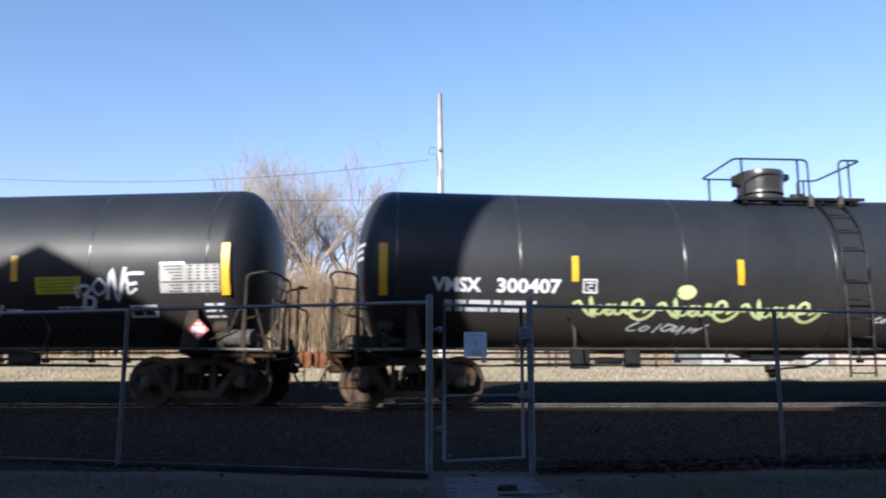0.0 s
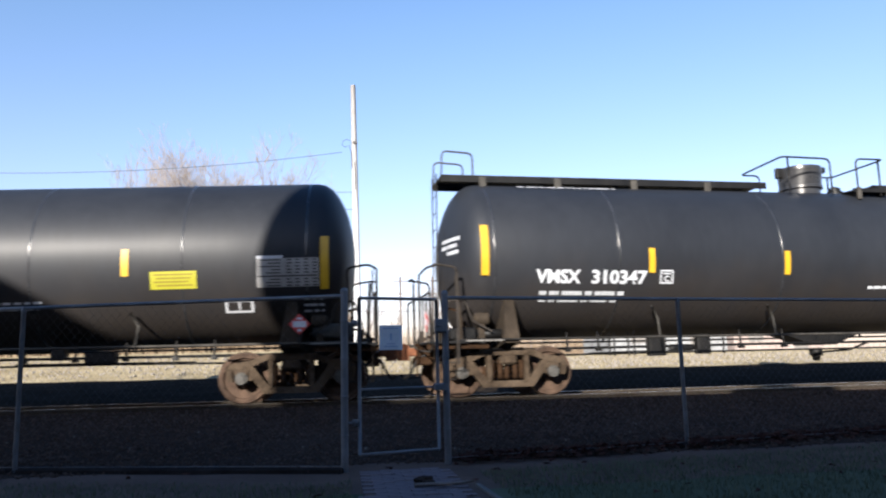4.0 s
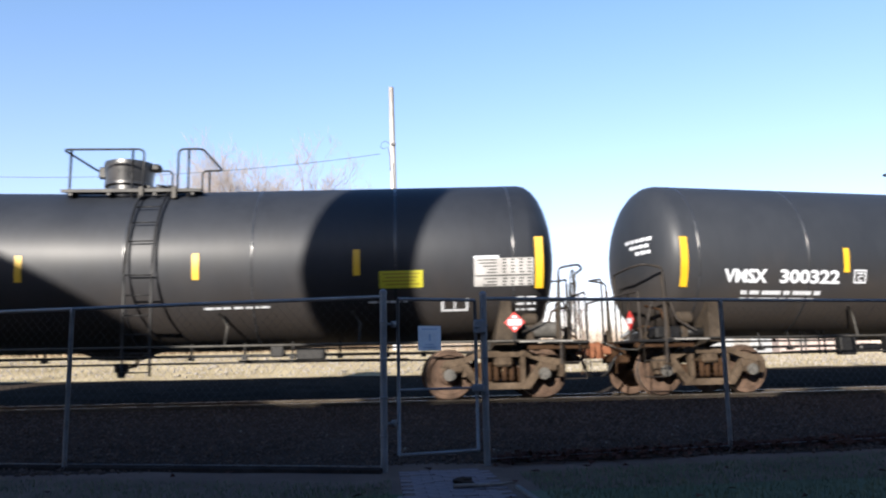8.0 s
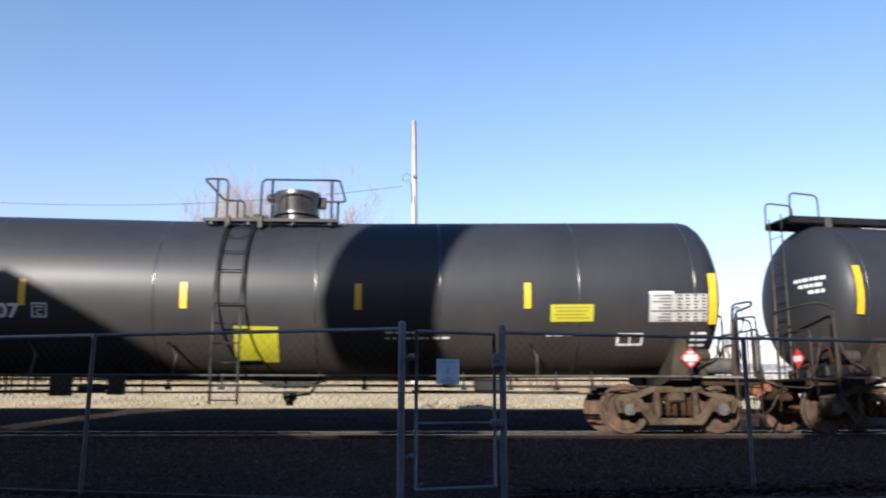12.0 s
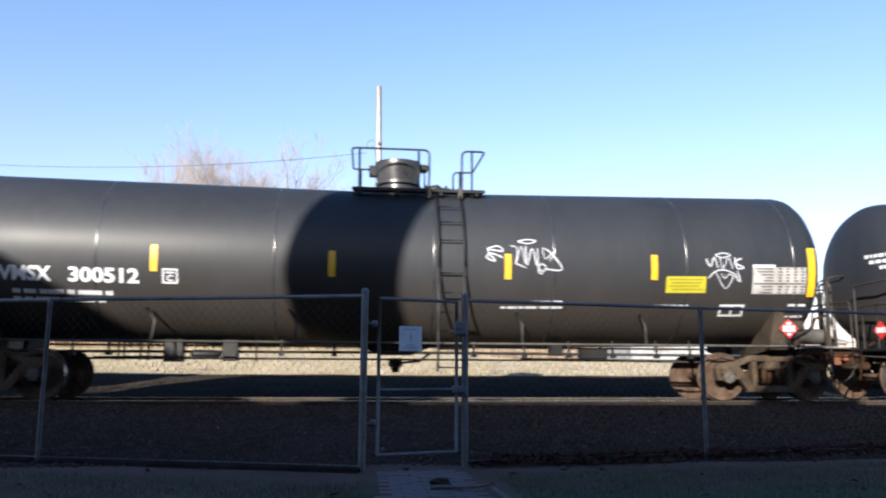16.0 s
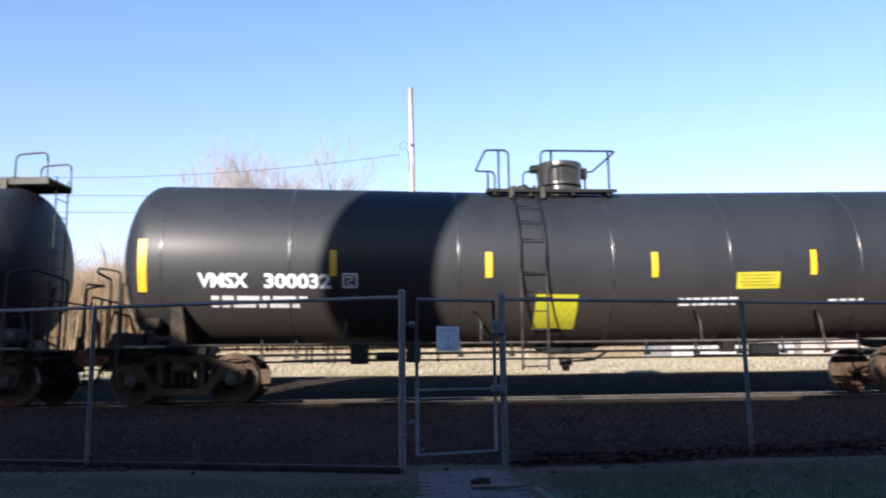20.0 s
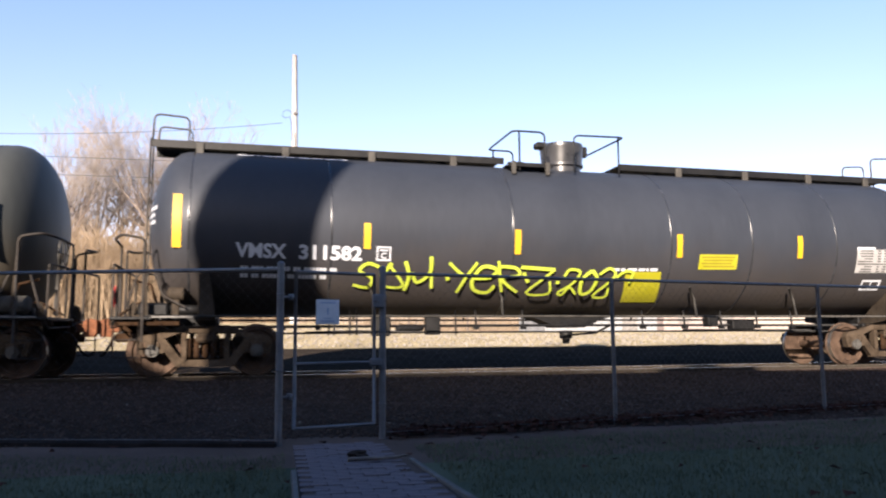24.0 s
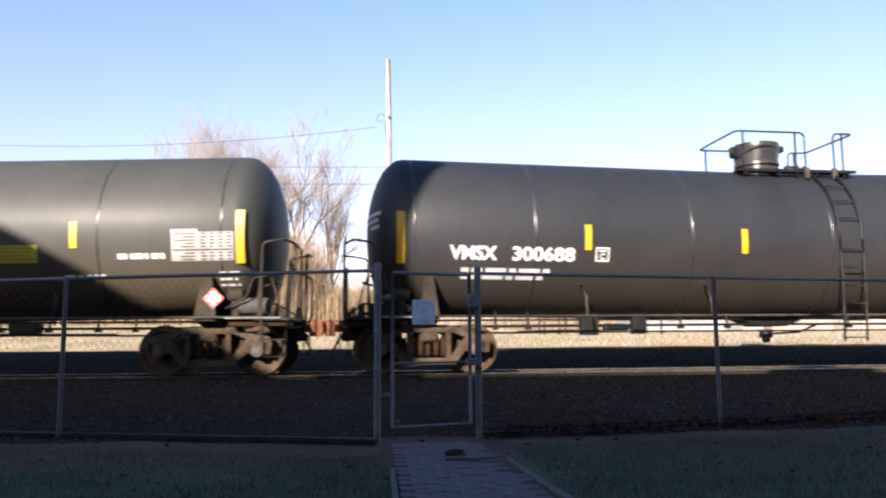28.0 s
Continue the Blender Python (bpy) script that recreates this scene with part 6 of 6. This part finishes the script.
spray([(1010, 260, 1020, 320), (1045, 260, 1000, 285, 1060, 315), (1040, 330, 1070, 265, 1085, 320), (1090, 260, 1110, 290, 1130, 255), (1110, 290, 1105, 320), (1125, 325, 1150, 265, 1225, 325), (1030, 340, 1110, 335), (1045, 220, 1060, 222), (1085, 230, 1098, 232), (1158, 225, 1172, 228)],
      -4.44, 380, -0.47, 162, 260, 0.038, M_SPRAY_WHITE, BY_NUMBER[12], label=BOLD)
spray([(350, 195, 400, 155, 460, 150, 510, 180, 500, 205, 430, 205, 350, 195), (210, 225, 250, 260), (240, 220, 275, 255), (310, 255, 325, 220, 350, 222, 345, 255), (380, 220, 385, 255, 430, 245, 430, 215), (440, 255, 465, 210, 490, 255), (505, 255, 530, 215, 575, 195, 545, 255),
       (630, 205, 625, 255, 690, 215), (360, 285, 275, 300, 330, 310, 260, 350, 200, 390), (370, 285, 390, 340, 430, 400, 530, 330, 430, 350, 360, 340), (400, 290, 420, 340, 450, 290), (470, 340, 500, 290, 520, 335, 570, 320, 575, 285, 530, 300), (435, 380, 432, 430)],
      4.45, 790, -0.48, 182, 260, 0.048, M_SPRAY_WHITE, BY_NUMBER[12], label=BOLD)
spray([(600, 290, 640, 350, 660, 290), (680, 350, 700, 285, 720, 330), (770, 285, 840, 288), (800, 290, 760, 350), (610, 350, 700, 345, 640, 400, 750, 370, 640, 380), (700, 400, 760, 380)], 4.45, 790, -0.48, 182, 260, 0.036, M_SPRAY_WHITE, BY_NUMBER[12], label=BOLD)
spray([(920, 250, 975, 200), (960, 260, 990, 210, 1010, 260, 1040, 205, 1060, 255), (1080, 260, 1100, 195, 1130, 260, 1150, 215, 1190, 260), (1190, 260, 1235, 185), (1060, 290, 985, 310, 1050, 320, 945, 365), (1020, 350, 1060, 300, 1090, 340, 1120, 295, 1140, 345),
       (1010, 370, 1065, 420, 1150, 360, 1050, 370), (1150, 300, 1215, 300, 1160, 340, 1210, 375), (1070, 300, 1200, 320)], 4.45, 790, -0.48, 182, 260, 0.042, M_SPRAY_WHITE, BY_NUMBER[12], label=BOLD)
spray([(530, 195, 530, 245), (475, 240, 500, 240), (600, 230, 600, 330), (668, 205, 668, 280), (725, 240, 735, 330), (445, 275, 500, 270, 520, 290, 470, 290, 480, 320), (430, 320, 560, 325), (520, 270, 580, 300), (590, 290, 650, 290), (730, 295, 775, 293), (740, 310, 795, 345),
       (412, 240, 422, 240), (450, 205, 460, 205), (560, 218, 575, 218), (603, 187, 613, 187), (726, 197, 736, 197), (790, 222, 802, 222)], -1.75, 390, -0.155, 80, 243, 0.036, M_SPRAY_WHITE, BY_NUMBER[13], label="faint patchy white spray tag")
spray([(0, 30, 15, 0, 30, 28, 42, 5), (50, 30, 60, 2, 85, 20, 55, 22), (-5, 45, 95, 40), (95, 10, 130, 5)], -2.95, 0, -0.93, 20, 243, 0.036, M_SPRAY_WHITE, BY_NUMBER[13], label="faint patchy white spray tag")
spray([(290, 75, 240, 60, 205, 95, 262, 130, 245, 178, 180, 165), (345, 55, 300, 120), (330, 60, 400, 150, 380, 175, 315, 170), (405, 45, 425, 110, 412, 190), (440, 95, 465, 145, 520, 95, 520, 20), (523, 20, 535, 175), (600, 108, 606, 130), (605, 45, 650, 85, 690, 110), (735, 40, 690, 110, 655, 195), (720, 115, 800, 110, 830, 70, 760, 60, 720, 130, 740, 180, 800, 190, 830, 150),
       (835, 30, 850, 110, 870, 185), (840, 55, 920, 60, 940, 95, 860, 115, 945, 185), (945, 55, 1112, 62), (1112, 62, 990, 185, 1100, 190, 1095, 120), (960, 80, 990, 130), (1125, 125, 1145, 125), (1165, 95, 1185, 60, 1240, 70, 1210, 130, 1150, 180, 1170, 195, 1200, 150, 1240, 190),
       (1300, 60, 1255, 110, 1265, 185, 1310, 170, 1330, 100, 1300, 60), (1340, 80, 1390, 50, 1420, 90, 1330, 195, 1395, 205, 1400, 150), (1430, 95, 1470, 65, 1512, 72, 1500, 125)], -4.37, 275, -0.47, 15, 236, 0.062, M_SPRAY_LIME, BY_NUMBER[17], "spray_scrawl", "lime green spray-paint scrawl")

# ---- what moves ----


def motions():
    """The train rolls by from right to left; its wheels turn as far as it rolls."""
    for n, _, car in CARS:
        mid = [t for t in np.arange(0, 28.01, 0.25) if abs((n + 0.5) * CAR_PITCH - travel(t)) < 34]
        times = sorted({0.0, 28.0, *[float(t) for t in np.arange(0, 28.01, 2.0)], *[float(t) for t in mid]})
        walk(car, [(t, car_pose(n, t)) for t in times])
        wheels = [o for o in car.children if o.name.split(".")[0] == "wheelset"]
        for w in wheels:
            x = w.location.x
            near = [f / FPS for f in range(0, 28 * FPS + 1) if abs((n + 0.5) * CAR_PITCH + x - travel(f / FPS)) < 13.5]
            turns = [(t, pose(x, 0, WHEEL_R, 0, -math.degrees((travel(t) - travel(near[0] if near else 0)) / WHEEL_R), 0)) for t in near]
            rest = pose(x, 0, WHEEL_R)
            rows = turns
            if not near or near[0] > 0.01:
                rows = [(0.0, turns[0][1] if turns else rest)] + rows
            if not near or near[-1] < 27.99:
                rows = rows + [(28.0, turns[-1][1] if turns else rest)]
            walk(w, rows)


motions()
